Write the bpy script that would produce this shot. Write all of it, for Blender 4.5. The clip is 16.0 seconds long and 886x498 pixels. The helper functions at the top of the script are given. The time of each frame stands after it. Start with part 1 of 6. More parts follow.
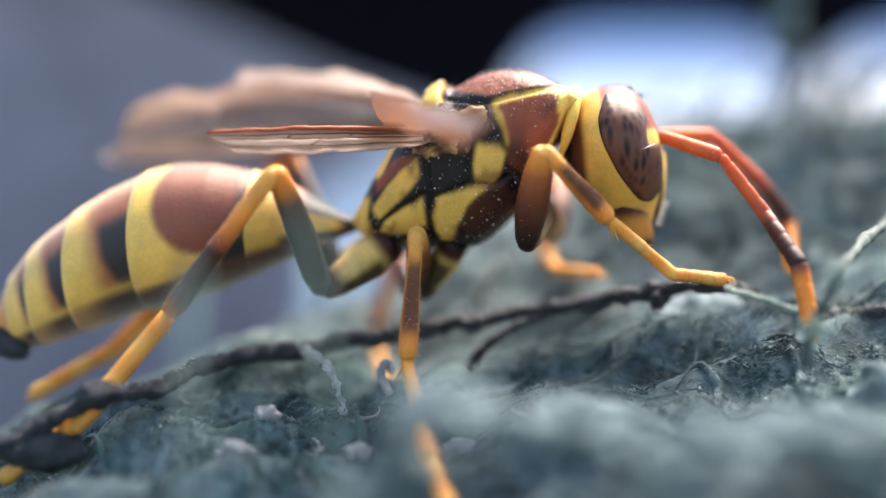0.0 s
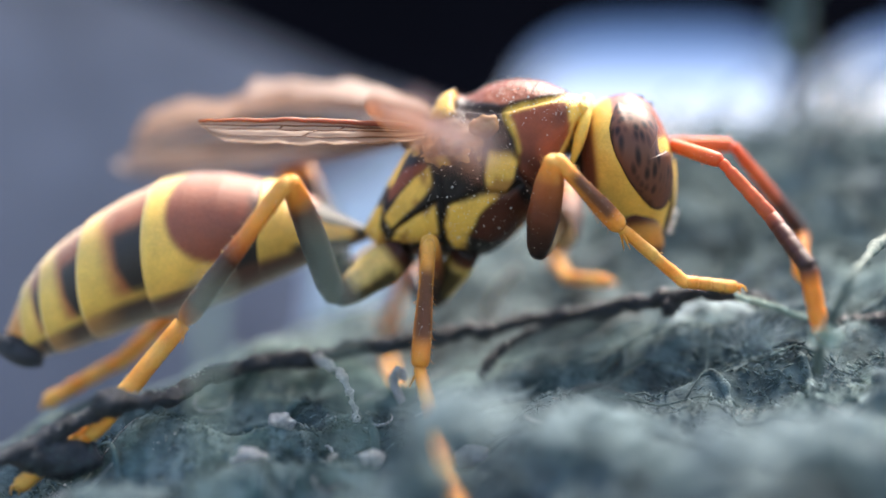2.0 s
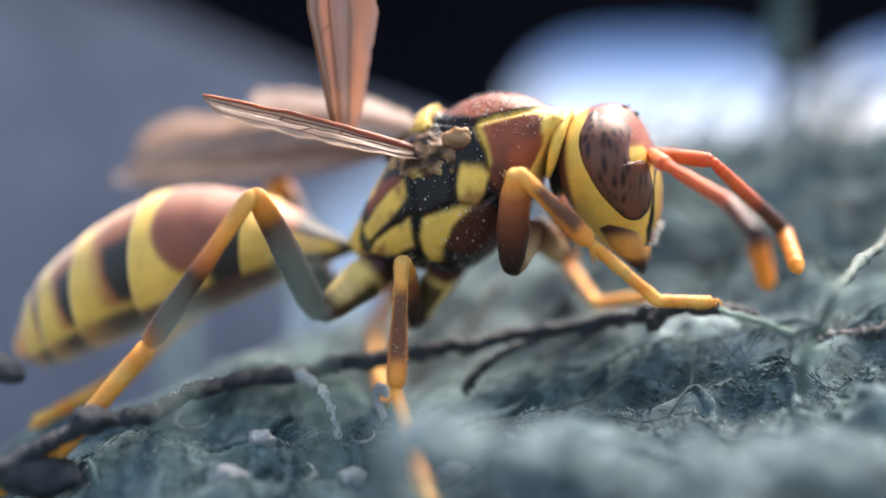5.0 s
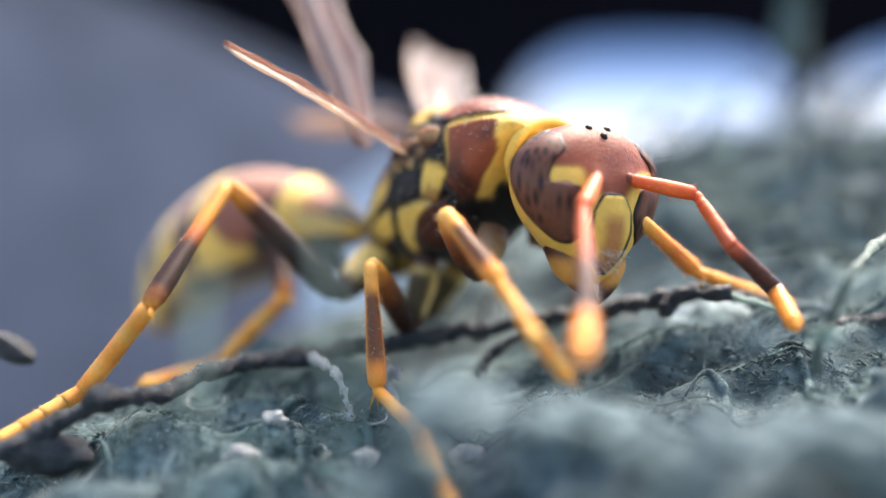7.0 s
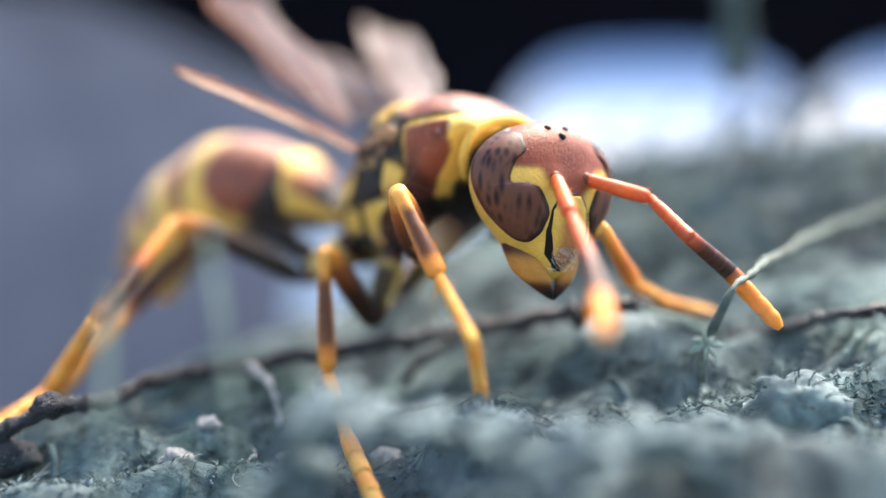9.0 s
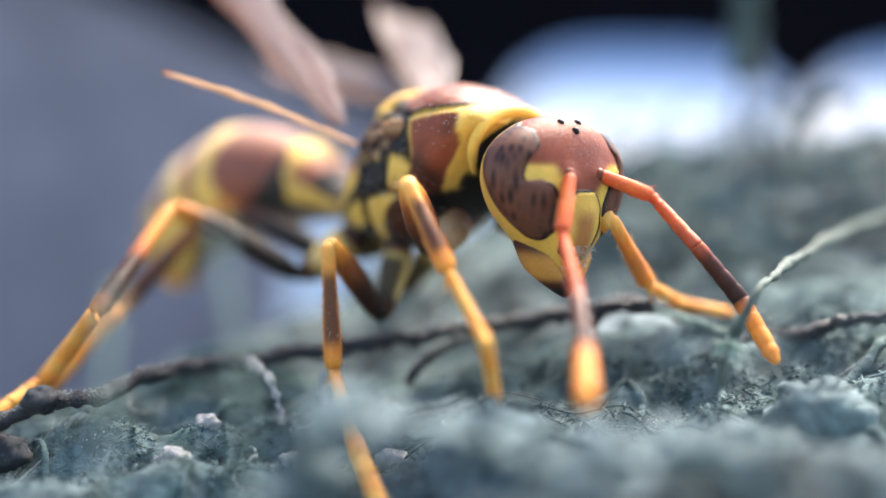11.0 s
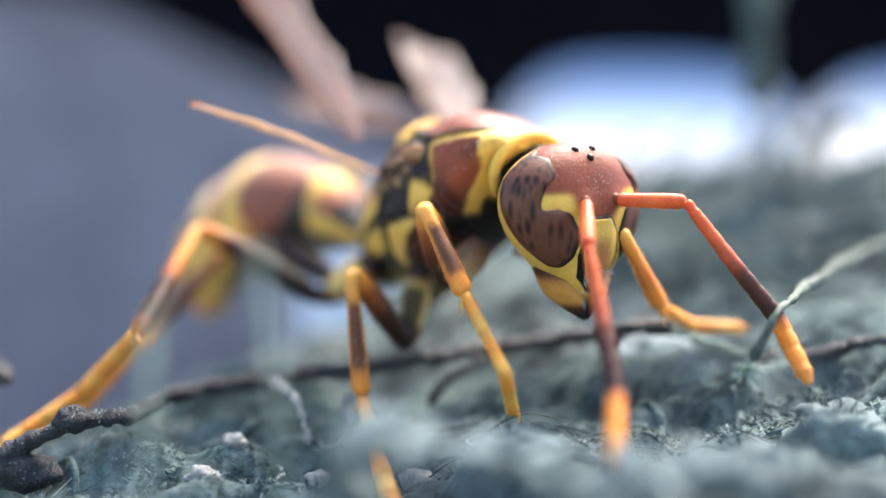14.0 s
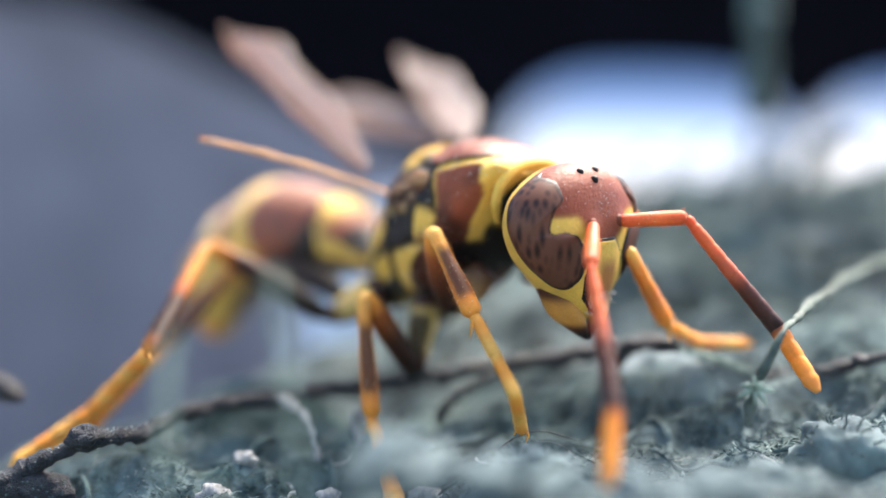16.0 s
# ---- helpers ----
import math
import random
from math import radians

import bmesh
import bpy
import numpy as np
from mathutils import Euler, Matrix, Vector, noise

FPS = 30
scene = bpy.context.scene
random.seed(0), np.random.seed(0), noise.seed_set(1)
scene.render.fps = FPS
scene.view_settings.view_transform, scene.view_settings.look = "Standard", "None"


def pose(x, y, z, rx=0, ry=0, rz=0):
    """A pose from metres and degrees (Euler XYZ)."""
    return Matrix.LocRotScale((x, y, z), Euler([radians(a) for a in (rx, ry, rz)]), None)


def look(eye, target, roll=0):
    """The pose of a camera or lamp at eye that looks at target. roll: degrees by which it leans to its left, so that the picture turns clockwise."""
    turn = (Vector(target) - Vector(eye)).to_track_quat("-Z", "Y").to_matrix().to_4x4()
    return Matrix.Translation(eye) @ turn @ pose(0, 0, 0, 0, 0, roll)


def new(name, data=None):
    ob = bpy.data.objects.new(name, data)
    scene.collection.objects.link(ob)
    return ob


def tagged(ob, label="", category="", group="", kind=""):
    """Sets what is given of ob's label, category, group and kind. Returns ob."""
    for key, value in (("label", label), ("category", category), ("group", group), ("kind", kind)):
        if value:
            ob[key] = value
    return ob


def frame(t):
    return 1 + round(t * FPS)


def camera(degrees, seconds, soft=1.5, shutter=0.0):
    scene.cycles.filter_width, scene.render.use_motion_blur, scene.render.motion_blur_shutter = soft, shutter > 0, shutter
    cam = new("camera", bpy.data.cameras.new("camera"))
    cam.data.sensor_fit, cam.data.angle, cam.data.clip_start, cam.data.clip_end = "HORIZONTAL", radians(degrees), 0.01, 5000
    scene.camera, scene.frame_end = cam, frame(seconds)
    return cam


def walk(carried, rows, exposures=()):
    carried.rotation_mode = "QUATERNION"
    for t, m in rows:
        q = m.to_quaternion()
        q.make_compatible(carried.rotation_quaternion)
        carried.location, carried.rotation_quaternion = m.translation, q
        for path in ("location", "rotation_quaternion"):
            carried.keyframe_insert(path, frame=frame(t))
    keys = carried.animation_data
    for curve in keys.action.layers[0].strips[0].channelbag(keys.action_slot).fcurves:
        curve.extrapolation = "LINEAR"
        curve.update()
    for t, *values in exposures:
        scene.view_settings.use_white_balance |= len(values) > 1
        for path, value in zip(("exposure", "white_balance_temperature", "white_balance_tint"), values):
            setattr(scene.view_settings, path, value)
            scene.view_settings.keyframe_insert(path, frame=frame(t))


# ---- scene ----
MM = 0.001


# Path of the camera: seconds, millimetres, yaw, pitch, roll.
CAMERA = [
    (0.0, -0.002, -29.998, -0.000, 0.00, -0.00, 0.00),
    (0.5, -0.092, -29.886, -0.015, -0.20, -0.02, 0.08),
    (1.0, -0.167, -30.015, 0.050, 0.21, 0.13, -0.01),
    (1.5, -0.197, -30.200, -0.019, 0.07, 0.21, 0.02),
    (2.0, -0.253, -30.171, 0.055, 0.12, 0.30, 0.07),
    (2.5, -0.411, -30.120, 0.190, 0.67, 0.71, 0.21),
    (3.0, -0.383, -30.065, 0.260, 0.52, 0.77, 0.37),
    (3.5, -0.106, -30.065, 0.235, -0.09, 0.56, 0.12),
    (4.0, -0.077, -29.990, 0.209, -0.10, 0.57, 0.18),
    (4.2, 0.048, -29.883, 0.279, -0.05, 0.74, 0.20),
    (6.5, 0.313, -30.223, -0.146, 0.49, 0.45, 0.06),
    (7.0, -0.167, -29.971, -0.446, 0.08, 1.21, -0.27),
    (7.5, 0.344, -30.778, -0.275, 0.63, 0.64, -0.78),
    (8.0, 1.097, -31.191, -0.220, 0.54, 1.10, -0.33),
    (8.5, 1.684, -31.792, -0.136, 0.42, 1.18, 0.72),
    (9.0, 2.481, -32.180, -0.112, 1.14, 1.37, 0.01),
    (11.5, 1.398, -30.702, 0.034, 0.05, 0.96, -1.16),
    (12.0, 1.194, -30.371, 0.169, 0.32, 1.10, -1.18),
    (12.5, 1.158, -30.105, 0.281, 0.22, 1.39, -1.11),
    (13.0, 1.152, -30.544, 0.206, -0.08, 1.56, -1.16),
    (13.5, 1.068, -31.241, 0.091, 0.15, 1.60, -1.18),
    (14.0, 1.128, -31.620, 0.169, 0.26, 1.71, -1.17),
    (14.5, 1.162, -31.784, 0.077, 0.27, 1.83, -1.19),
    (15.0, 1.062, -31.792, 0.106, 0.21, 1.73, -1.18),
    (15.5, 1.028, -31.671, 0.246, 0.13, 1.91, -1.05),
    (16.0, 0.834, -31.898, 0.509, 0.14, 1.99, -1.08),
]


cam = camera(43.1, 16.0, soft=1.5, shutter=0.5)
cam.data.dof.use_dof = True
cam.data.dof.focus_distance = 0.0280
cam.data.dof.aperture_fstop = 17.0
walk(cam, [(t, pose(x * MM, y * MM, z * MM, 90 + pitch, roll, yaw)) for t, x, y, z, yaw, pitch, roll in CAMERA],
     exposures=[(t, stops, 6950, 14.5) for t, stops in ((0.0, 1.58), (0.5, 1.74), (1.0, 1.70), (1.5, 1.66), (2.0, 1.62), (2.5, 1.58), (3.0, 1.55), (4.2, 1.56),
                                                          (6.5, 1.62), (7.0, 1.68), (9.0, 1.74), (12.5, 1.72), (13.0, 1.74), (15.5, 1.77), (16.0, 1.68))])

# ---- light ----
world = bpy.data.worlds.new("world")
scene.world = world
world.use_nodes = True
wn = world.node_tree
sky = wn.nodes.new("ShaderNodeTexSky")
sky.sky_type = "NISHITA"
sky.sun_disc = False
sky.sun_elevation = radians(48)
sky.sun_rotation = radians(35)
sky.ozone_density = 2.0
wn.links.new(sky.outputs[0], wn.nodes["Background"].inputs[0])
wn.nodes["Background"].inputs[1].default_value = 0.15
sun = new("sun", bpy.data.lights.new("sun", "SUN"))
sun.data.energy = 5.0
sun.data.angle = radians(40)
sun.data.color = (1.0, 0.94, 0.85)
sun.matrix_basis = look((0.35, 0.42, 0.95), (0, 0, 0))


# ---- materials ----
def nodes_of(name):
    m = bpy.data.materials.new(name)
    m.use_nodes = True
    nt = m.node_tree
    return m, nt, nt.nodes["Principled BSDF"]


def add(nt, kind, **values):
    n = nt.nodes.new(kind)
    for k, v in values.items():
        n.inputs[k].default_value = v
    return n


def noise_tex(nt, scale, detail=4.0, rough=0.6):
    co = nt.nodes.new("ShaderNodeTexCoord")
    n = add(nt, "ShaderNodeTexNoise", Scale=scale, Detail=detail, Roughness=rough)
    nt.links.new(co.outputs["Object"], n.inputs["Vector"])
    return n


def ramp(nt, fac, stops):
    r = nt.nodes.new("ShaderNodeValToRGB")
    while len(r.color_ramp.elements) < len(stops):
        r.color_ramp.elements.new(0.5)
    for e, (p, c) in zip(r.color_ramp.elements, stops):
        e.position, e.color = p, (*c, 1)
    nt.links.new(fac, r.inputs[0])
    return r


def mix(nt, fac, a, b, blend="MIX"):
    m = nt.nodes.new("ShaderNodeMix")
    m.data_type, m.blend_type = "RGBA", blend
    for i, v in ((0, fac), (6, a), (7, b)):
        if isinstance(v, (int, float)):
            m.inputs[i].default_value = v
        elif isinstance(v, tuple):
            m.inputs[i].default_value = (*v, 1)
        else:
            nt.links.new(v, m.inputs[i])
    return m.outputs[2]


def bump(nt, bsdf, height, strength, distance):
    b = add(nt, "ShaderNodeBump", Strength=strength, Distance=distance)
    nt.links.new(height, b.inputs["Height"])
    nt.links.new(b.outputs[0], bsdf.inputs["Normal"])


def chitin(name, rough=0.36, strength=0.35, sss=0.12, coat=0.03, spec=0.16, down=0.0):
    """Insect cuticle; the pigment of each plate lies in the mesh."""
    m, nt, b = nodes_of(name)
    at = nt.nodes.new("ShaderNodeAttribute")
    at.attribute_name = "pigment"
    big = noise_tex(nt, 700.0, 3.0)
    fine = noise_tex(nt, 14000.0, 4.0)
    tone = ramp(nt, big.outputs[0], [(0.3, (0.72, 0.70, 0.68)), (0.7, (1.12, 1.1, 1.08))])
    col = mix(nt, 1.0, at.outputs["Color"], tone.outputs[0], "MULTIPLY")
    grain = ramp(nt, fine.outputs[0], [(0.35, (0.92, 0.92, 0.92)), (0.65, (1.05, 1.05, 1.05))])
    col = mix(nt, 1.0, col, grain.outputs[0], "MULTIPLY")
    nt.links.new(col, b.inputs["Base Color"])
    rr = ramp(nt, big.outputs[0], [(0.3, (rough - 0.08,) * 3), (0.7, (rough + 0.14,) * 3)])
    nt.links.new(rr.outputs[0], b.inputs["Roughness"])
    b.inputs["Subsurface Weight"].default_value = sss
    b.inputs["Subsurface Radius"].default_value = (0.0006, 0.0003, 0.0001)
    b.inputs["Subsurface Scale"].default_value = 1.0
    b.inputs["Coat Weight"].default_value = coat
    b.inputs["Coat Roughness"].default_value = 0.5
    b.inputs["Specular IOR Level"].default_value = spec
    # Fine pale down on the plates.
    b.inputs["Sheen Weight"].default_value = down
    b.inputs["Sheen Roughness"].default_value = 0.45
    b.inputs["Sheen Tint"].default_value = (1.0, 0.9, 0.74, 1)
    pits = noise_tex(nt, 4200.0, 3.0)
    both = nt.nodes.new("ShaderNodeMath")
    both.operation = "ADD"
    nt.links.new(fine.outputs[0], both.inputs[0])
    nt.links.new(pits.outputs[0], both.inputs[1])
    bump(nt, b, both.outputs[0], strength, 0.00004)
    return m


def plain(name, a, b_, scale, rough=0.8, strength=0.6, depth=0.0001, spec=0.5):
    """Two-tone rough surface with fine relief."""
    m, nt, b = nodes_of(name)
    n1 = noise_tex(nt, scale, 6.0, 0.7)
    n2 = noise_tex(nt, scale * 9, 4.0)
    c = ramp(nt, n1.outputs[0], [(0.32, a), (0.68, b_)])
    g = ramp(nt, n2.outputs[0], [(0.3, (0.7, 0.7, 0.7)), (0.7, (1.15, 1.15, 1.15))])
    nt.links.new(mix(nt, 1.0, c.outputs[0], g.outputs[0], "MULTIPLY"), b.inputs["Base Color"])
    b.inputs["Roughness"].default_value = rough
    b.inputs["Specular IOR Level"].default_value = spec
    bump(nt, b, n2.outputs[0], strength, depth)
    return m


def felt(name, a, b_, scale, rough, strength, depth, sheen):
    """Matted moss felt: noise patches darkened like shaded hollows, pale wisps, a fuzzy sheen."""
    m, nt, b = nodes_of(name)
    n1 = noise_tex(nt, scale, 6.0, 0.7)
    n2 = noise_tex(nt, scale * 7, 5.0)
    n3 = noise_tex(nt, scale * 0.9, 3.0)
    n3.inputs["Distortion"].default_value = 1.0
    c = ramp(nt, n1.outputs[0], [(0.3, a), (0.52, blend3(a, b_, 0.55)), (0.7, b_)])
    wisp = ramp(nt, n3.outputs[0], [(0.40, (0, 0, 0)), (0.5, (1, 1, 1)), (0.60, (0, 0, 0))])
    green = noise_tex(nt, scale * 0.35, 2.0)
    tinge = ramp(nt, green.outputs[0], [(0.32, (0.3, 0.3, 0.33)), (0.46, (1.0, 0.98, 1.06)), (0.62, (1.1, 1.22, 1.08))])
    g = ramp(nt, n2.outputs[0], [(0.3, (0.55, 0.55, 0.55)), (0.7, (1.3, 1.3, 1.3))])
    col = mix(nt, 1.0, c.outputs[0], g.outputs[0], "MULTIPLY")
    col = mix(nt, 1.0, col, tinge.outputs[0], "MULTIPLY")
    w = nt.nodes.new("ShaderNodeMath")
    w.operation = "MULTIPLY"
    w.inputs[1].default_value = 0.28
    nt.links.new(wisp.outputs[0], w.inputs[0])
    nt.links.new(mix(nt, w.outputs[0], col, (0.27, 0.36, 0.36)), b.inputs["Base Color"])
    b.inputs["Roughness"].default_value = rough
    b.inputs["Sheen Weight"].default_value = sheen
    b.inputs["Sheen Roughness"].default_value = 0.4
    b.inputs["Sheen Tint"].default_value = (0.62, 0.85, 0.86, 1)
    bump(nt, b, n2.outputs[0], strength, depth)
    return m


def blend3(a, b, u):
    return tuple(p + (q - p) * u for p, q in zip(a, b))


def wing_film(name, clear, rough, coat, sheen_white, stain):
    """Wing membrane: face colour whitened for reflected sheen, amber where the light passes through."""
    m, nt, b = nodes_of(name)
    at = nt.nodes.new("ShaderNodeAttribute")
    at.attribute_name = "pigment"
    n = noise_tex(nt, 1500.0, 5.0)
    tone = ramp(nt, n.outputs[0], [(0.3, (0.7, 0.65, 0.6)), (0.7, (1.2, 1.15, 1.1))])
    face = mix(nt, 1.0, at.outputs["Color"], tone.outputs[0], "MULTIPLY")
    nt.links.new(mix(nt, sheen_white, face, (0.80, 0.77, 0.79)), b.inputs["Base Color"])
    b.inputs["Roughness"].default_value = rough
    b.inputs["Coat Weight"].default_value = coat
    b.inputs["Subsurface Weight"].default_value = 0.0
    tr = nt.nodes.new("ShaderNodeBsdfTranslucent")
    nt.links.new(at.outputs["Color"], tr.inputs[0])
    tp = nt.nodes.new("ShaderNodeBsdfTransparent")
    tp.inputs[0].default_value = (*stain, 1)
    m1 = add(nt, "ShaderNodeMixShader", Fac=0.45)
    m2 = add(nt, "ShaderNodeMixShader", Fac=clear)
    nt.links.new(b.outputs[0], m1.inputs[1])
    nt.links.new(tr.outputs[0], m1.inputs[2])
    nt.links.new(m1.outputs[0], m2.inputs[1])
    nt.links.new(tp.outputs[0], m2.inputs[2])
    nt.links.new(m2.outputs[0], nt.nodes["Material Output"].inputs[0])
    bump(nt, b, n.outputs[0], 0.4, 0.00005)
    return m


def eye_shell(name):
    """Brown compound eye with dark flecks and fine facets."""
    m, nt, b = nodes_of(name)
    co = nt.nodes.new("ShaderNodeTexCoord")
    mp = nt.nodes.new("ShaderNodeMapping")
    mp.inputs["Scale"].default_value = (1.8, 1.8, 0.5)
    nt.links.new(co.outputs["Object"], mp.inputs[0])
    v = add(nt, "ShaderNodeTexVoronoi", Scale=2900.0, Randomness=1.0)
    nt.links.new(mp.outputs[0], v.inputs["Vector"])
    big = noise_tex(nt, 550.0, 2.0)
    fleck = ramp(nt, v.outputs["Distance"], [(0.18, (1, 1, 1)), (0.56, (0, 0, 0))])
    where = ramp(nt, big.outputs[0], [(0.30, (0, 0, 0)), (0.44, (1, 1, 1))])
    f = mix(nt, 1.0, fleck.outputs[0], where.outputs[0], "MULTIPLY")
    at = nt.nodes.new("ShaderNodeAttribute")
    at.attribute_name = "pigment"
    shell = mix(nt, f, (0.125, 0.048, 0.028), (0.020, 0.008, 0.006))
    nt.links.new(mix(nt, 1.0, shell, at.outputs["Color"], "MULTIPLY"), b.inputs["Base Color"])
    fac = add(nt, "ShaderNodeTexVoronoi", Scale=26000.0, Randomness=0.1)
    nt.links.new(co.outputs["Object"], fac.inputs["Vector"])
    b.inputs["Roughness"].default_value = 0.48
    b.inputs["Specular IOR Level"].default_value = 0.2
    b.inputs["Coat Weight"].default_value = 0.1
    b.inputs["Coat Roughness"].default_value = 0.35
    bump(nt, b, fac.outputs["Distance"], 0.35, 0.00001)
    return m


CUTICLE = chitin("cuticle", 0.47, 0.4, 0.12, 0.03, 0.22, 0.04)
TAILSKIN = chitin("tail_cuticle", 0.55, 0.35, 0.15, 0.2, 0.4, 0.65)
LIMB = chitin("limb_cuticle", 0.45, 0.3, 0.25, 0.03, 0.25)
EYE = eye_shell("eye_shell")
DARK = plain("dark_cuticle", (0.006, 0.005, 0.005), (0.014, 0.011, 0.010), 2500.0, 0.35, 0.3, 0.00002, 0.2)
WING = wing_film("wing_film", 0.46, 0.4, 0.6, 0.86, (0.88, 0.68, 0.5))
WING_DULL = wing_film("dull_wing_film", 0.38, 0.45, 0.2, 0.1, (1.0, 0.86, 0.72))
WING_FAR = wing_film("thin_wing_film", 0.34, 0.45, 0.3, 0.25, (0.86, 0.72, 0.62))
VEIN = plain("wing_vein", (0.10, 0.035, 0.012), (0.2, 0.08, 0.03), 3000.0, 0.45, 0.3, 0.00002)
DUST = plain("pollen_dust", (0.7, 0.68, 0.6), (0.85, 0.83, 0.78), 9000.0, 0.9)
MOSS = felt("mossy_felt", (0.0045, 0.011, 0.013), (0.068, 0.116, 0.118), 330.0, 0.92, 0.85, 0.0002, 0.13)
MILK = felt("milky_felt", (0.12, 0.17, 0.18), (0.36, 0.43, 0.44), 300.0, 0.9, 0.6, 0.0002, 0.6)
HOAR = felt("hoary_felt", (0.03, 0.052, 0.055), (0.108, 0.152, 0.157), 300.0, 0.92, 0.45, 0.0002, 0.35)
FIBRE = plain("grey_green_fibre", (0.022, 0.044, 0.043), (0.095, 0.15, 0.144), 800.0, 0.85, 0.7, 0.00006)
TWIG = plain("charred_twig", (0.005, 0.007, 0.009), (0.045, 0.052, 0.064), 1700.0, 0.42, 1.0, 0.00012, 0.45)
LICHEN = plain("pale_lichen", (0.14, 0.16, 0.15), (0.55, 0.57, 0.54), 2600.0, 0.9, 0.9, 0.00008)
LEAFY = plain("pale_green_strand", (0.10, 0.17, 0.14), (0.42, 0.52, 0.42), 1200.0, 0.7, 0.6, 0.00006)
STEMGREEN = plain("dull_green_strand", (0.03, 0.05, 0.042), (0.13, 0.18, 0.15), 900.0, 0.75, 0.6, 0.00006)
BLACKWALL = plain("dark_cloth", (0.002, 0.002, 0.003), (0.004, 0.004, 0.007), 30.0, 0.9, spec=0.03)
CRUST = plain("white_crust", (0.34, 0.36, 0.35), (0.8, 0.8, 0.78), 5200.0, 0.9, 1.0, 0.0001)
PALE = plain("pale_patch_panel", (0.62, 0.68, 0.8), (0.72, 0.78, 0.88), 18.0, 0.8, 0.2, 0.0005)
SHEET = plain("lilac_grey_card", (0.165, 0.165, 0.202), (0.205, 0.205, 0.248), 18.0, 0.85, 0.2, 0.0005)


# ---- mesh helpers ----
def part(name, verts, faces, material, parent=None, label="", tint=None, smooth=True):
    """One mesh object, given in millimetres, with the pigment of its points."""
    me = bpy.data.meshes.new(name)
    me.from_pydata([(x * MM, y * MM, z * MM) for x, y, z in verts], [], faces)
    me.materials.append(material)
    if smooth:
        me.polygons.foreach_set("use_smooth", [True] * len(me.polygons))
    if tint is not None:
        layer = me.color_attributes.new("pigment", "FLOAT_COLOR", "POINT")
        flat = np.ones((len(verts), 4), dtype=np.float32)
        flat[:, :3] = np.asarray(tint, dtype=np.float32)
        layer.data.foreach_set("color", flat.ravel())
    me.update()
    ob = new(name, me)
    ob.parent = parent
    return tagged(ob, label)


def loft(rings):
    """Skin over closed rings of equal count, capped at both ends."""
    n = len(rings[0])
    verts = [tuple(p) for r in rings for p in r]
    faces = []
    for i in range(len(rings) - 1):
        a, b = i * n, (i + 1) * n
        for j in range(n):
            k = (j + 1) % n
            faces.append((a + j, a + k, b + k, b + j))
    for base, ring, flip in ((0, rings[0], True), ((len(rings) - 1) * n, rings[-1], False)):
        c = len(verts)
        verts.append(tuple(np.mean(np.asarray(ring), axis=0)))
        for j in range(n):
            k = (j + 1) % n
            faces.append((base + k, base + j, c) if flip else (base + j, base + k, c))
    return verts, faces


def curve_points(pts, n):
    """A smooth run of n points through the given ones."""
    p = np.asarray(pts, float)
    d = np.r_[0, np.cumsum(np.linalg.norm(np.diff(p, axis=0), axis=1))]
    m = np.gradient(p, d, axis=0)
    out = []
    for s in np.linspace(0, d[-1], n):
        i = min(np.searchsorted(d, s, side="right") - 1, len(p) - 2)
        h = d[i + 1] - d[i]
        u = (s - d[i]) / h
        out.append((2 * u**3 - 3 * u**2 + 1) * p[i] + (u**3 - 2 * u**2 + u) * h * m[i]
                   + (3 * u**2 - 2 * u**3) * p[i + 1] + (u**3 - u**2) * h * m[i + 1])
    return np.array(out)


def tube(path, radii, sides=10, rough=0.0, seed=0, flat=1.0):
    """A round bar along a path; rough: knobbly radius."""
    rng = np.random.default_rng(seed)
    path = np.asarray(path, float)
    tan = np.gradient(path, axis=0)
    tan /= np.linalg.norm(tan, axis=1)[:, None] + 1e-9
    up = np.array([0.0, 0.0, 1.0]) if abs(tan[0][2]) < 0.9 else np.array([0.0, 1.0, 0.0])
    rings = []
    for i, (p, t) in enumerate(zip(path, tan)):
        up = up - t * (up @ t)
        up /= np.linalg.norm(up) + 1e-9
        side = np.cross(t, up)
        r = radii[i] if not np.isscalar(radii) else radii
        ring = []
        for j in range(sides):
            a = 2 * math.pi * j / sides
            q = r * (1 + rough * rng.uniform(-1, 1))
            ring.append(p + q * (math.cos(a) * side * flat + math.sin(a) * up))
        rings.append(ring)
    return loft(rings)


def ellipsoid(c, r, nu=28, nv=20, shape=None):
    rings = []
    for i in range(1, nv):
        th = math.pi * i / nv
        ring = []
        for j in range(nu):
            ph = 2 * math.pi * j / nu
            p = np.array([math.sin(th) * math.cos(ph), math.sin(th) * math.sin(ph), math.cos(th)])
            if shape:
                p = shape(p)
            ring.append((c[0] + r[0] * p[0], c[1] + r[1] * p[1], c[2] + r[2] * p[2]))
        rings.append(ring[::-1])
    return loft(rings)


def merge(*pieces):
    verts, faces = [], []
    for v, f in pieces:
        o = len(verts)
        verts += list(v)
        faces += [tuple(i + o for i in q) for q in f]
    return verts, faces


def inside(poly, x, z):
    """Is the point within the outline?"""
    hit = False
    for (x0, z0), (x1, z1) in zip(poly, poly[1:] + poly[:1]):
        if (z0 > z) != (z1 > z) and x < x0 + (z - z0) * (x1 - x0) / (z1 - z0):
            hit = not hit
    return hit


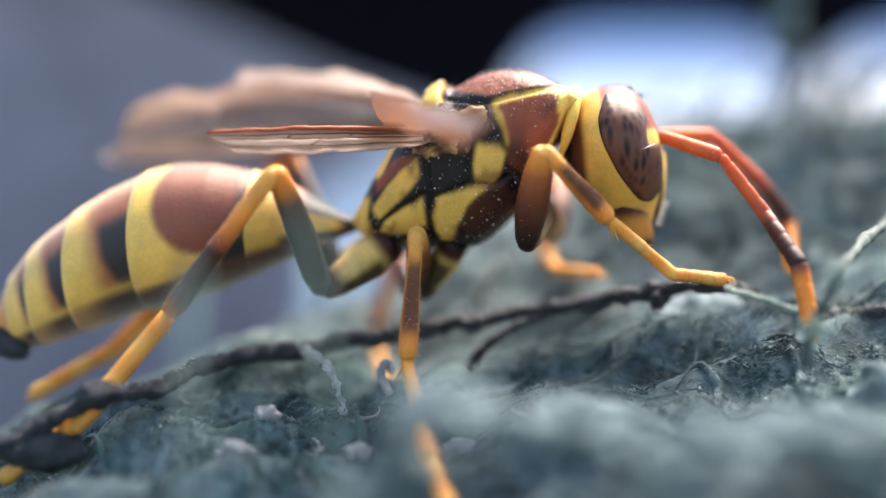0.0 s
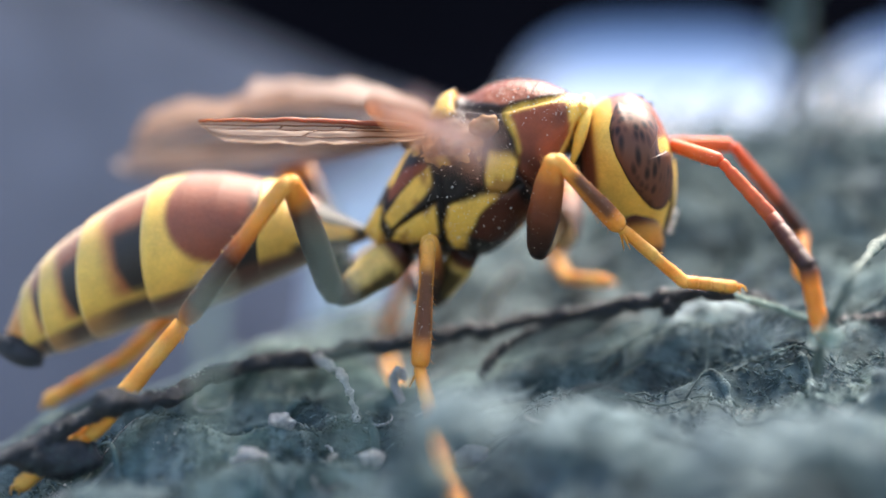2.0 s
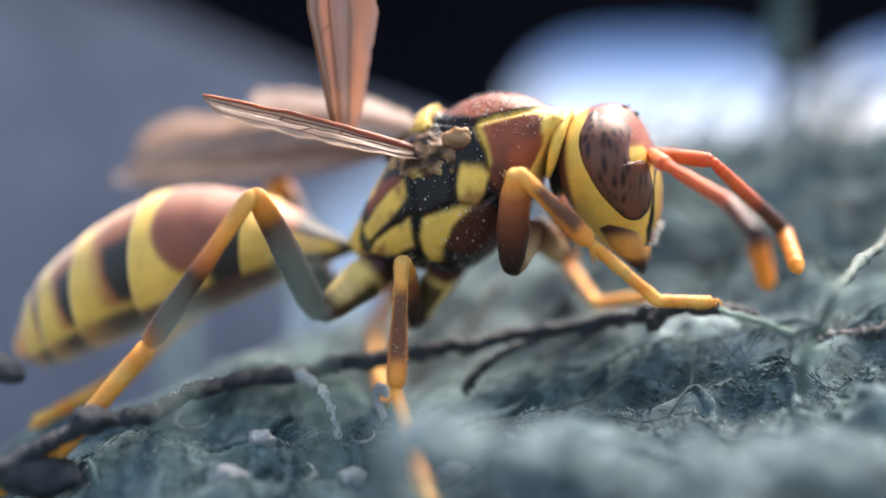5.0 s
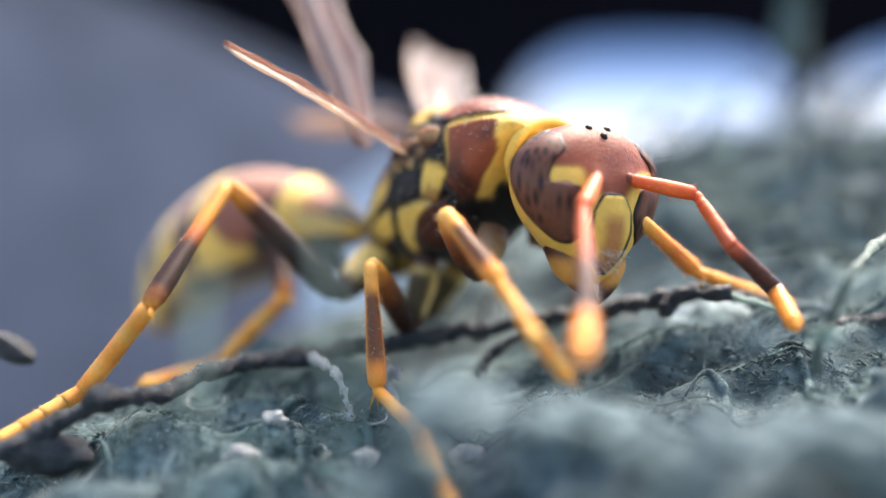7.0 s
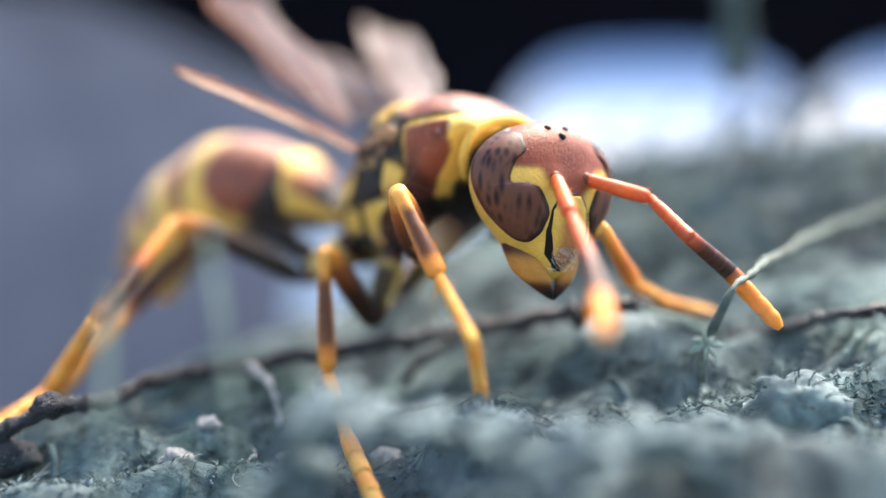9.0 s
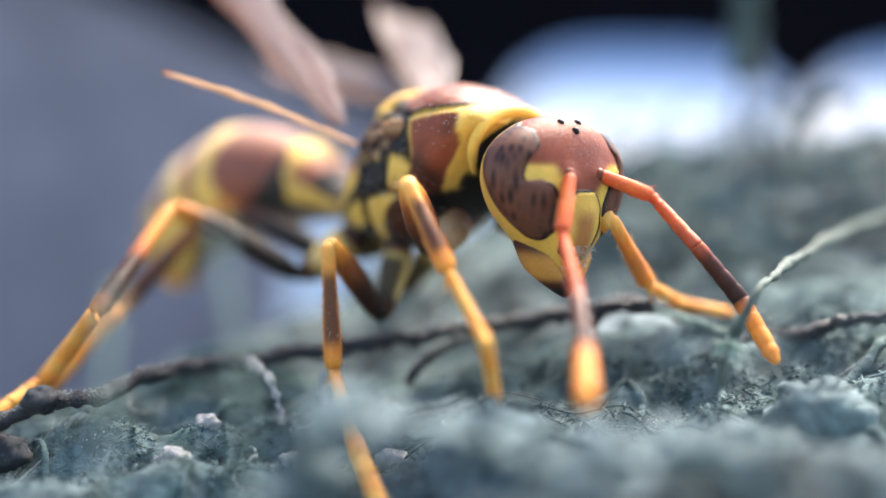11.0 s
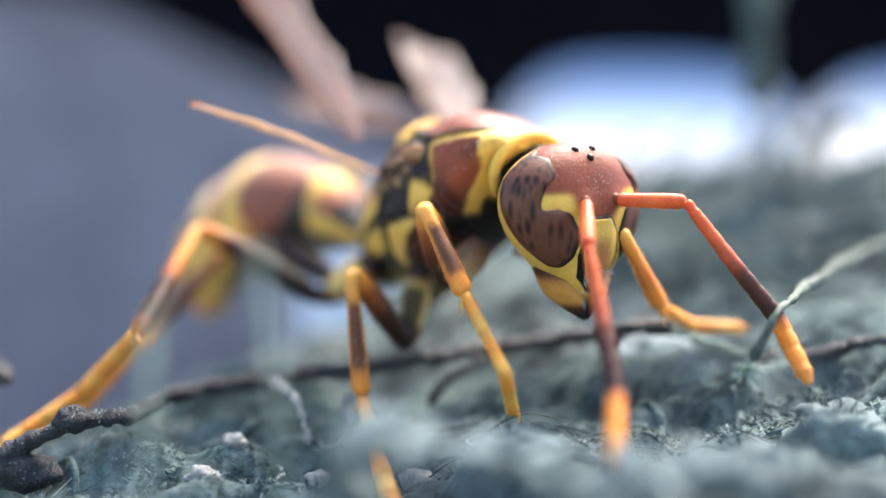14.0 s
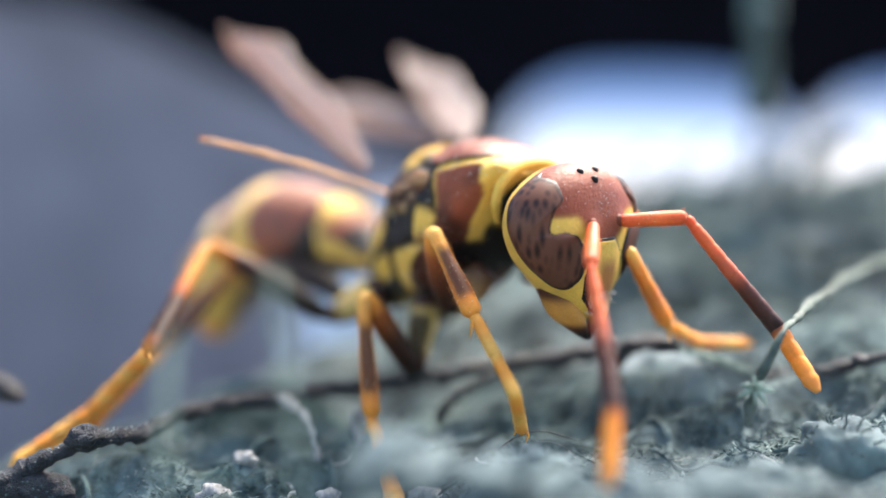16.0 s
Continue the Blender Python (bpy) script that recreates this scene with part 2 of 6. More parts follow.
def gap(line, x, z):
    """Distance of a point from a run of straight pieces."""
    best = 9.0
    for (x0, z0), (x1, z1) in zip(line, line[1:]):
        dx, dz = x1 - x0, z1 - z0
        u = max(0.0, min(1.0, ((x - x0) * dx + (z - z0) * dz) / (dx * dx + dz * dz)))
        best = min(best, math.hypot(x - x0 - u * dx, z - z0 - u * dz))
    return best


def ease(a, b, u):
    u = max(0.0, min(1.0, (u - a) / (b - a)))
    return u * u * (3 - 2 * u)


def blend(a, b, u):
    return tuple(p + (q - p) * u for p, q in zip(a, b))


YELLOW = (0.82, 0.51, 0.10)
RUST = (0.255, 0.064, 0.028)
BLACK = (0.008, 0.006, 0.006)
DEEP = (0.075, 0.022, 0.012)
ORANGE = (0.80, 0.31, 0.05)
AMBER = (0.80, 0.42, 0.10)
RED = (0.62, 0.10, 0.03)
BUFF = (0.42, 0.24, 0.11)

# ---- background ----
def ground_height(x, y):
    """Height of the felted mound, rising to the back and to one side."""
    steep = np.interp(x, [-10, -4, 2, 8], [0.2, 0.5, 0.48, 0.44])
    mid = np.interp(x, [-40, -14, -10, -8, -5, 0, 8, 16, 40], [-15.0, -5.9, -4.55, -3.85, -3.35, -3.4, -1.85, -0.9, 0.3])
    far = np.interp(x, [-40, -14, -7, 0, 4.6, 8, 12, 16, 50], [-26.0, -9.0, -3.9, 0.0, 2.2, 3.7, 4.3, 4.6, 6.0])
    if y < 0:
        z = mid - steep * (min(-y, 6.0) + 0.4 * max(0.0, -y - 6.0))
    else:
        z = mid + (far - mid) * ease(0, 11, y) - 0.035 * max(0.0, y - 11.0) ** 2
    for s, k in ((0.17, 0.4), (0.42, 0.6), (0.8, 0.9), (1.5, 0.2), (2.4, 0.07), (4.5, 0.02)):
        amp = k * (0.75 + 0.3 * ease(0, 7, abs(y + 1)) + 0.5 * ease(-5, -9, y))
        n = noise.noise(Vector(((x * 0.6 + y * 0.25) * s + 3.1, (y * 1.3 - x * 0.45) * s - 1.7, 0.4)))
        z += amp * (0.4 - 2 * abs(n) if s > 2.0 else n)
    # Hollows and rises where the feet stand.
    for cx, cy, rx, ry, h in ((0.1, -6.2, 1.2, 2.0, -0.8), (-1.4, 3.6, 1.3, 2.6, -1.5), (2.8, -4.4, 1.7, 1.6, 1.5), (7.4, -8.6, 3.4, 2.2, 1.1), (4.2, 2.6, 1.1, 1.2, 0.95),
                              (-10.6, -1.0, 1.8, 1.4, 0.5), (-9.4, -5.4, 2.4, 1.7, -0.65)):
        z += h * math.exp(-((x - cx) / rx) ** 2 - ((y - cy) / ry) ** 2)
    return float(z)


def make_ground():
    xs = np.r_[np.linspace(-42, -15, 28), np.linspace(-14.8, 16, 240), np.linspace(16.5, 60, 40)]
    ys = np.r_[np.linspace(-17, 14, 230), np.linspace(14.5, 40, 40)]
    verts = [(x, y, ground_height(x, y)) for y in ys for x in xs]
    n = len(xs)
    faces = [(j * n + i, j * n + i + 1, (j + 1) * n + i + 1, (j + 1) * n + i) for j in range(len(ys) - 1) for i in range(n - 1)]
    ob = part("ground", verts, faces, MOSS)
    tagged(ob, "grey-green felted mossy mound under the wasp", "ground", kind="structure")


def make_fibres():
    rng = np.random.default_rng(4)
    for material, count, name, label in ((FIBRE, 150, "moss_fibres", "tangle of grey-green moss fibres on the mound"),
                                         (LICHEN, 34, "pale_fibres", "scattered pale dry fibres and crumbs on the moss"),
                                         (TWIG, 22, "dark_fibres", "scattered dark rootlets lying on the moss")):
        pieces = []
        for k in range(count):
            x, y = rng.uniform(-14, 20), (rng.uniform(-12, 14) if k % 2 else rng.uniform(-5, 2))
            back = y > 4 and x > 4
            if (x > 4 or x < -4) and -6 < y < 3 and (k % 3 or material is TWIG):
                continue
            a, ln = rng.normal(0.3, 0.4), rng.uniform(0.8, 4.5) * (1.8 if back else 1.0)
            bend, lift = rng.normal(0, 0.5), abs(rng.normal(0, 0.18))
            r = rng.uniform(0.018, 0.045) * (3.0 if back else 1.0)
            path = []
            for u in np.linspace(0, 1, 8):
                aa = a + bend * u
                px, py = x + ln * u * math.cos(aa), y + ln * u * math.sin(aa)
                path.append((px, py, ground_height(px, py) + lift * math.sin(math.pi * u) + 0.02 + 0.03 * rng.uniform()))
            pieces.append(tube(curve_points(path, 16), np.linspace(r, r * 0.5, 16), 5, 0.25, k))
        v, f = merge(*pieces)
        tagged(part(name, v, f, material), label, "moss", kind="stuff")


def make_near_fibres():
    """Pale loose hairs of the moss that stand up close before the camera."""
    rng = np.random.default_rng(12)
    pieces = []
    for k in range(70):
        x, y = rng.uniform(-3.2, 8.0), rng.uniform(-14.5, -10.0)
        z0 = ground_height(x, y) - 0.1
        top = rng.uniform(2.8, 4.4) * ease(-5, 2, x)
        lean, sway = rng.normal(0.6, 1.2), rng.normal(0, 0.4)
        path = [(x + lean * u * u, y + sway * u, z0 + top * math.sin(1.7 * u)) for u in np.linspace(0, 1, 7)]
        pieces.append(tube(curve_points(path, 14), np.linspace(0.05, 0.02, 14) * rng.uniform(0.6, 1.4), 5, 0.15, k))
    v, f = merge(*pieces)
    tagged(part("moss_hairs", v, f, HOAR), "loose pale upright hairs of the moss", "moss", kind="stuff")


def make_fuzz():
    """Short soft hairs all over the moss round the wasp."""
    rng = np.random.default_rng(77)
    for material, count, name, label in ((FIBRE, 15000, "moss_fuzz", "short grey-green fuzz covering the moss"), (MILK, 2600, "pale_fuzz", "thin pale fuzz on the moss")):
        verts, faces = [], []
        for k in range(count):
            x, y = rng.uniform(-12, 14), rng.normal(-1.5, 2.6)
            if noise.noise(Vector((x * 0.7, y * 0.7, 5.0))) < (-0.15 if material is FIBRE else 0.15):
                continue
            if (x > 3.0 or x < -3.0) and rng.uniform() < 0.25:
                continue
            z = ground_height(x, y)
            a, ln = rng.normal(0.3, 0.9), rng.uniform(0.12, 0.48)
            dx, dy, up = math.cos(a), math.sin(a), rng.uniform(0.15, 0.75)
            r = rng.uniform(0.006, 0.015)
            b = len(verts)
            for i, u in enumerate((0.0, 0.4, 0.75, 1.0)):
                cx, cy, cz = x + dx * ln * u, y + dy * ln * u, z - 0.03 + ln * up * math.sin(2.2 * u)
                q = r * (1 - 0.75 * u)
                verts += [(cx - dy * q, cy + dx * q, cz - q * 0.6), (cx + dy * q, cy - dx * q, cz - q * 0.6), (cx, cy, cz + q)]
                if i:
                    for j in range(3):
                        m = (j + 1) % 3
                        faces.append((b + 3 * i - 3 + j, b + 3 * i - 3 + m, b + 3 * i + m, b + 3 * i + j))
            faces.append((b + 9, b + 10, b + 11))
        tagged(part(name, verts, faces, material), label, "moss", kind="stuff")


def make_strands():
    """Thick soft strands of moss that arch over the hollows."""
    rng = np.random.default_rng(23)
    pieces = []
    for k in range(30):
        x, y = rng.uniform(-10, 13), rng.uniform(-7.5, 1.5)
        a, ln, r = rng.normal(0.35, 0.5), rng.uniform(1.2, 4.0), rng.uniform(0.05, 0.14)
        bend, lift = rng.normal(0, 0.7), rng.uniform(0.05, 0.4)
        path = []
        for u in np.linspace(0, 1, 7):
            px, py = x + ln * u * math.cos(a + bend * u), y + ln * u * math.sin(a + bend * u)
            path.append((px, py, ground_height(px, py) - 0.08 + lift * math.sin(math.pi * u)))
        n = 40
        rr = r * np.sin(np.linspace(0.25, math.pi - 0.15, n)) * (1 + 0.5 * np.array([noise.noise(Vector((i * 0.3, k * 2.7, 0.8))) for i in range(n)]))
        pieces.append(tube(curve_points(path, n), np.abs(rr) + 0.015, 10, 0.14, k))
    v, f = merge(*pieces)
    tagged(part("moss_strands", v, f, MOSS), "thick soft grey-green moss strands over dark hollows", "moss", kind="stuff")


make_ground()
def make_grit():
    """Crusty grains that sit in patches on the moss."""
    rng = np.random.default_rng(61)
    for material, count, name, label in ((LICHEN, 5000, "pale_grit", "pale crusty grains in patches on the moss"), (MOSS, 7000, "moss_grit", "dark crusty grains in patches on the moss")):
        verts, faces = [], []
        for k in range(count):
            x, y = rng.uniform(-11, 13), rng.normal(-2.0, 2.4)
            w = noise.noise(Vector((x * 0.9, y * 0.9, 2.0 if material is LICHEN else 7.0)))
            if w < (0.33 if material is LICHEN else 0.14):
                continue
            r = rng.uniform(0.015, 0.05) * (1.0 if material is LICHEN else 1.15)
            c = np.array((x, y, ground_height(x, y) + r * rng.uniform(-0.2, 1.2)))
            b = len(verts)
            verts += [tuple(c + r * rng.uniform(0.6, 1.3) * np.array(d)) for d in ((1, 0, 0), (-1, 0, 0), (0, 1, 0), (0, -1, 0), (0, 0, 1), (0, 0, -1))]
            faces += [tuple(b + i for i in q) for q in ((0, 2, 4), (2, 1, 4), (1, 3, 4), (3, 0, 4), (2, 0, 5), (1, 2, 5), (3, 1, 5), (0, 3, 5))]
        tagged(part(name, verts, faces, material, smooth=False), label, "moss", kind="stuff")


def make_slope_strands():
    """Dark loose strands on the slope behind the wasp, some standing over its ridge."""
    rng = np.random.default_rng(52)
    pieces = []
    for k in range(470):
        x, y = rng.uniform(4, 26), rng.uniform(3.0, 14.0)
        a, ln, r = rng.normal(0.5, 0.6), rng.uniform(1.5, 5.0), rng.uniform(0.025, 0.075)
        bend, lift = rng.normal(0, 0.6), rng.uniform(0.05, 0.6) + (rng.uniform(0.4, 2.2) if y > 9 and k % 3 == 0 else 0.0)
        path = []
        for u in np.linspace(0, 1, 7):
            px, py = x + ln * u * math.cos(a + bend * u), y + 0.6 * ln * u * math.sin(a + bend * u)
            path.append((px, py, ground_height(px, py) + lift * math.sin(0.85 * math.pi * u) + 0.03))
        pieces.append(tube(curve_points(path, 18), np.linspace(r, r * 0.5, 18), 6, 0.25, k))
    v, f = merge(*pieces)
    tagged(part("slope_strands", v, f, FIBRE), "dark loose moss strands on the slope and its ridge", "moss", kind="stuff")


def make_moss_leaves():
    """Tiny pointed moss leaves, tufted together, that cover the flank below the wasp."""
    rng = np.random.default_rng(64)
    for material, count, name, label in ((MOSS, 9000, "moss_leaves", "tiny pointed grey-green moss leaves"), (HOAR, 5000, "hoary_leaves", "tiny pale hoary moss leaves")):
        verts, faces = [], []
        for k in range(count):
            x, y = rng.uniform(-11, 14), rng.normal(-1.8, 2.6)
            if noise.noise(Vector((x * 0.55, y * 0.55, 9.0 if material is MOSS else 4.0))) < (-0.1 if material is MOSS else 0.08):
                continue
            c = np.array((x, y, ground_height(x, y) - 0.02))
            a, up = rng.uniform(0, 6.28), rng.uniform(0.1, 0.9)
            d = np.array((math.cos(a), math.sin(a), up))
            d /= np.linalg.norm(d)
            w = np.array((-math.sin(a), math.cos(a), 0.0))
            n = np.cross(d, w)
            ln, wd = rng.uniform(0.14, 0.42), rng.uniform(0.03, 0.075)
            b = len(verts)
            mid = c + d * ln * 0.45
            verts += [tuple(q) for q in (c, c + d * ln, mid + w * wd, mid - w * wd, mid + n * wd * 0.45, mid - n * wd * 0.3)]
            faces += [tuple(b + i for i in q) for q in ((0, 4, 2), (4, 1, 2), (0, 3, 4), (3, 1, 4), (0, 2, 5), (2, 1, 5), (0, 5, 3), (5, 1, 3))]
        tagged(part(name, verts, faces, material), label, "moss", kind="stuff")


make_strands()
make_moss_leaves()
make_slope_strands()
make_grit()
make_fibres()
make_fuzz()
make_near_fibres()


def make_backdrop():
    # Dark cloth far behind, a lilac-grey card before it, a bright opening.
    def quad(name, pts, mat, label, thick=1.5):
        p = np.asarray(pts, float)
        back = p + np.array([0, thick, 0])
        n = len(p)
        v = [tuple(q) for q in p] + [tuple(q) for q in back]
        f = [tuple(range(n)), tuple(range(2 * n - 1, n - 1, -1))] + [(i, i + n, (i + 1) % n + n, (i + 1) % n) for i in range(n)]
        return tagged(part(name, v, f, mat, smooth=False), label, "backdrop", kind="structure")

    quad("backdrop_dark", [(-150, 150, -64), (150, 150, -64), (150, 150, 90), (-150, 150, 90)], BLACKWALL, "black cloth far behind the mound")
    quad("backdrop_card", [(-120, 42, -56), (16, 50, -56), (16, 48, 4), (-6.8, 46, 11.6), (-24, 44, 19.2), (-120, 42, 28)], SHEET,
         "smooth lilac-grey card standing behind the mound")
    # Pale panel added where a blurred bright patch shows low behind.
    quad("backdrop_pale", [(-9.6, 34, -18), (4, 38, -18), (4, 38, 4.8), (-2.4, 36, 6.4), (-7.2, 34.8, 3.2)], PALE, "pale blue-white panel added for a bright patch behind the mound")
    for cx, cy, cz, rx, rz, fade in ((25.2, 102, -4, 18.4, 30.0, 18.0), (64.0, 104.4, -4.5, 21.0, 31.0, 13.0)):
        ring = []
        for a in np.linspace(0, 2 * math.pi, 96, endpoint=False):
            c, k = math.cos(a), math.sin(a)
            ring.append((cx + rx * math.copysign(abs(c) ** 0.54, c), cy, cz + rz * math.copysign(abs(k) ** 0.54, k)))
        m, nt, b = nodes_of("daylight_opening")
        co = nt.nodes.new("ShaderNodeTexCoord")
        xyz = nt.nodes.new("ShaderNodeSeparateXYZ")
        nt.links.new(co.outputs["Object"], xyz.inputs[0])
        span = nt.nodes.new("ShaderNodeMapRange")
        span.inputs["From Min"].default_value, span.inputs["From Max"].default_value = (cz + rz) * MM, (cz + rz - fade) * MM
        nt.links.new(xyz.outputs["Z"], span.inputs["Value"])
        rr = ramp(nt, span.outputs[0], [(0.0, (0.04, 0.09, 0.22)), (0.22, (0.12, 0.21, 0.42)), (0.48, (0.35, 0.44, 0.57)), (0.75, (0.58, 0.6, 0.62))])
        e = add(nt, "ShaderNodeEmission", Strength=1.0)
        nt.links.new(rr.outputs[0], e.inputs[0])
        nt.links.new(e.outputs[0], nt.nodes["Material Output"].inputs[0])
        tagged(part("daylight_opening", ring, [tuple(range(96))], m, smooth=False), "bright blue-white daylight opening far behind", "backdrop", kind="structure")
    # Unseen plane added below the mound; it bounces sky light upward.
    floor = [(-220, -160, -64), (220, -160, -64), (220, 180, -64), (-220, 180, -64)]
    tagged(part("floor", floor, [(0, 1, 2, 3)], SHEET, smooth=False), "plain unseen grey plane far below, bounces light up", "floor", kind="structure")


make_backdrop()

# ---- poses of the wasp: millimetres in the world, joint by joint ----
# Each leg: hip joint end, knee, ankle, middle of the foot, claw.
LEG_RF = [
    (0.0, (2.08, -1.70, 0.01), (2.38, -3.09, 2.43), (4.14, -2.23, 0.71), (5.79, -1.67, -0.63), (7.15, -1.37, -0.78)),
    (6.5, (1.03, -1.21, -0.05), (0.05, -2.15, 2.39), (1.31, -3.56, 0.61), (2.36, -4.69, -0.96), (3.34, -4.49, -1.94)),
    (7.0, (0.76, -0.91, -0.55), (-0.17, -3.06, 0.99), (1.09, -4.63, -0.66), (1.78, -6.36, -1.83), (2.47, -5.48, -2.67)),
    (8.5, (1.25, -1.80, 0.05), (0.67, -3.96, 1.98), (1.70, -4.95, -0.45), (2.38, -6.45, -1.91), (2.62, -5.56, -2.96)),
    (9.0, (1.30, -2.28, 0.32), (0.76, -4.53, 2.12), (1.92, -5.39, -0.27), (2.69, -6.92, -1.65), (2.83, -5.99, -2.70)),
    (14.5, (1.16, -1.49, 0.06), (0.39, -3.44, 2.28), (1.61, -4.16, -0.27), (2.57, -5.02, -2.05), (2.78, -3.98, -2.96)),
]
LEG_RM = [
    (0.0, (-0.61, 0.75, -1.30), (-0.66, -1.82, 0.44), (-0.88, -2.67, -2.74), (-0.47, -4.37, -4.31), (0.13, -5.87, -5.64)),
    (6.5, (-0.79, 0.22, -1.78), (-1.82, -2.19, -0.12), (-1.50, -3.80, -2.98), (-0.51, -5.50, -3.98), (0.18, -7.00, -5.32)),
    (7.0, (-1.11, 0.97, -2.16), (-2.08, -1.23, -0.20), (-1.81, -2.18, -3.35), (-0.76, -3.88, -4.14), (0.02, -5.38, -5.59)),
    (8.5, (-0.23, 0.07, -1.70), (-1.39, -1.74, 0.53), (-1.35, -2.04, -2.75), (-0.61, -3.74, -4.52), (0.17, -5.24, -5.69)),
    (9.0, (-0.13, -0.22, -1.51), (-1.33, -2.12, 0.62), (-1.18, -2.40, -2.66), (-0.42, -4.10, -4.30), (0.36, -5.60, -5.47)),
    (14.5, (0.04, -0.19, -1.72), (-1.45, -1.89, 0.39), (-1.06, -2.20, -2.87), (-0.55, -3.90, -4.09), (0.04, -5.40, -5.23)),
]
LEG_RH = [
    (0.0, (-3.16, -0.68, -1.14), (-3.96, -3.57, 1.88), (-6.74, -2.48, -1.62), (-8.60, -3.08, -4.03), (-10.51, -3.05, -5.48)),
    (6.5, (-2.97, 0.68, -1.13), (-5.99, -0.20, 1.73), (-7.62, -3.28, -1.27), (-9.68, -2.40, -3.41), (-10.98, -4.27, -4.18)),
    (7.0, (-3.16, 1.02, -1.12), (-6.02, 0.21, 1.91), (-7.35, -2.77, -1.33), (-9.25, -1.55, -3.45), (-10.80, -3.02, -4.54)),
    (8.5, (-2.44, 2.47, -0.40), (-6.14, 1.36, 1.36), (-7.39, -2.26, -1.19), (-9.17, -0.61, -3.11), (-10.61, -2.11, -4.32)),
    (9.0, (-2.42, 2.08, -0.22), (-6.10, 0.95, 1.58), (-7.42, -2.34, -1.34), (-9.19, -0.74, -3.31), (-10.09, -2.73, -4.30)),
    (14.5, (-2.64, 2.08, -0.44), (-6.23, 1.16, 1.64), (-7.02, -2.21, -1.39), (-8.92, -0.41, -3.06), (-10.68, -1.31, -4.42)),
]
LEG_LF = [
    (0.0, (3.21, 1.69, 0.33), (3.45, 3.77, 2.19), (3.15, 5.16, 0.02), (3.35, 3.07, -0.62), (4.38, 2.13, -0.71)),
    (6.5, (3.94, 0.19, 1.04), (4.92, -2.43, 1.31), (6.64, -1.54, -0.42), (8.31, -0.15, -0.81), (9.54, 0.43, -1.13)),
    (7.0, (3.60, 0.67, 0.58), (4.69, -1.89, 0.96), (6.42, -0.48, -0.37), (8.21, 0.67, -0.90), (9.52, 0.90, -1.37)),
    (8.5, (4.64, -0.24, 0.76), (5.73, -2.82, 0.93), (7.03, -1.46, -0.86), (8.37, 0.23, -1.29), (9.67, 0.65, -1.59)),
    (9.0, (4.65, -0.59, 0.97), (6.02, -3.03, 1.18), (7.10, -1.18, -0.29), (8.33, 0.55, -0.88), (9.68, 0.74, -1.21)),
    (14.5, (4.47, -0.52, 0.98), (5.50, -3.05, 1.61), (6.76, -1.88, -0.34), (7.97, -0.12, -0.87), (9.33, 0.22, -0.93)),
]
LEG_LM = [
    (0.0, (-0.87, 1.91, -1.27), (-1.47, 4.75, -0.19), (-2.25, 6.92, -2.55), (-1.99, 5.20, -3.53), (-1.59, 3.48, -4.23)),
    (6.5, (-0.53, 2.71, -1.36), (-0.88, 5.63, -0.39), (-1.62, 7.66, -2.88), (-1.90, 5.93, -3.85), (-2.14, 4.26, -4.72)),
    (9.0, (0.58, 2.63, -0.66), (0.13, 5.57, 0.24), (-0.19, 7.59, -2.34), (0.11, 5.92, -3.40), (0.04, 4.11, -3.97)),
    (14.5, (0.33, 2.85, -0.56), (0.05, 5.81, 0.33), (0.05, 7.87, -2.25), (-0.07, 6.06, -3.09), (-0.36, 4.31, -3.77)),
]
LEG_LH = [
    (0.0, (-3.12, 1.88, -0.63), (-4.64, 3.63, 2.93), (-7.25, 2.64, -0.73), (-9.32, 1.70, -2.84), (-11.23, 0.80, -3.97)),
    (6.5, (-2.81, 2.37, -0.61), (-5.33, 4.59, 2.00), (-5.73, 2.06, -1.82), (-7.79, 3.86, -3.29), (-8.83, 1.79, -3.91)),
    (7.0, (-3.10, 3.15, -0.52), (-5.66, 5.43, 1.99), (-4.73, 2.20, -1.15), (-6.85, 3.18, -3.18), (-8.59, 1.60, -3.65)),
    (8.5, (-2.01, 2.22, 0.07), (-6.90, 4.60, 2.76), (-8.21, 1.20, -1.81), (-9.43, 0.60, -3.56), (-11.00, 0.00, -4.43)),
    (9.0, (-1.91, 1.87, 0.34), (-7.19, 4.60, 2.84), (-8.22, 1.20, -1.82), (-9.43, 0.60, -3.45), (-10.85, 0.00, -4.29)),
    (14.5, (-2.18, 1.95, 0.16), (-6.19, 4.60, 1.85), (-7.90, 1.20, -1.86), (-9.24, 0.60, -3.48), (-10.76, 0.00, -4.72)),
]
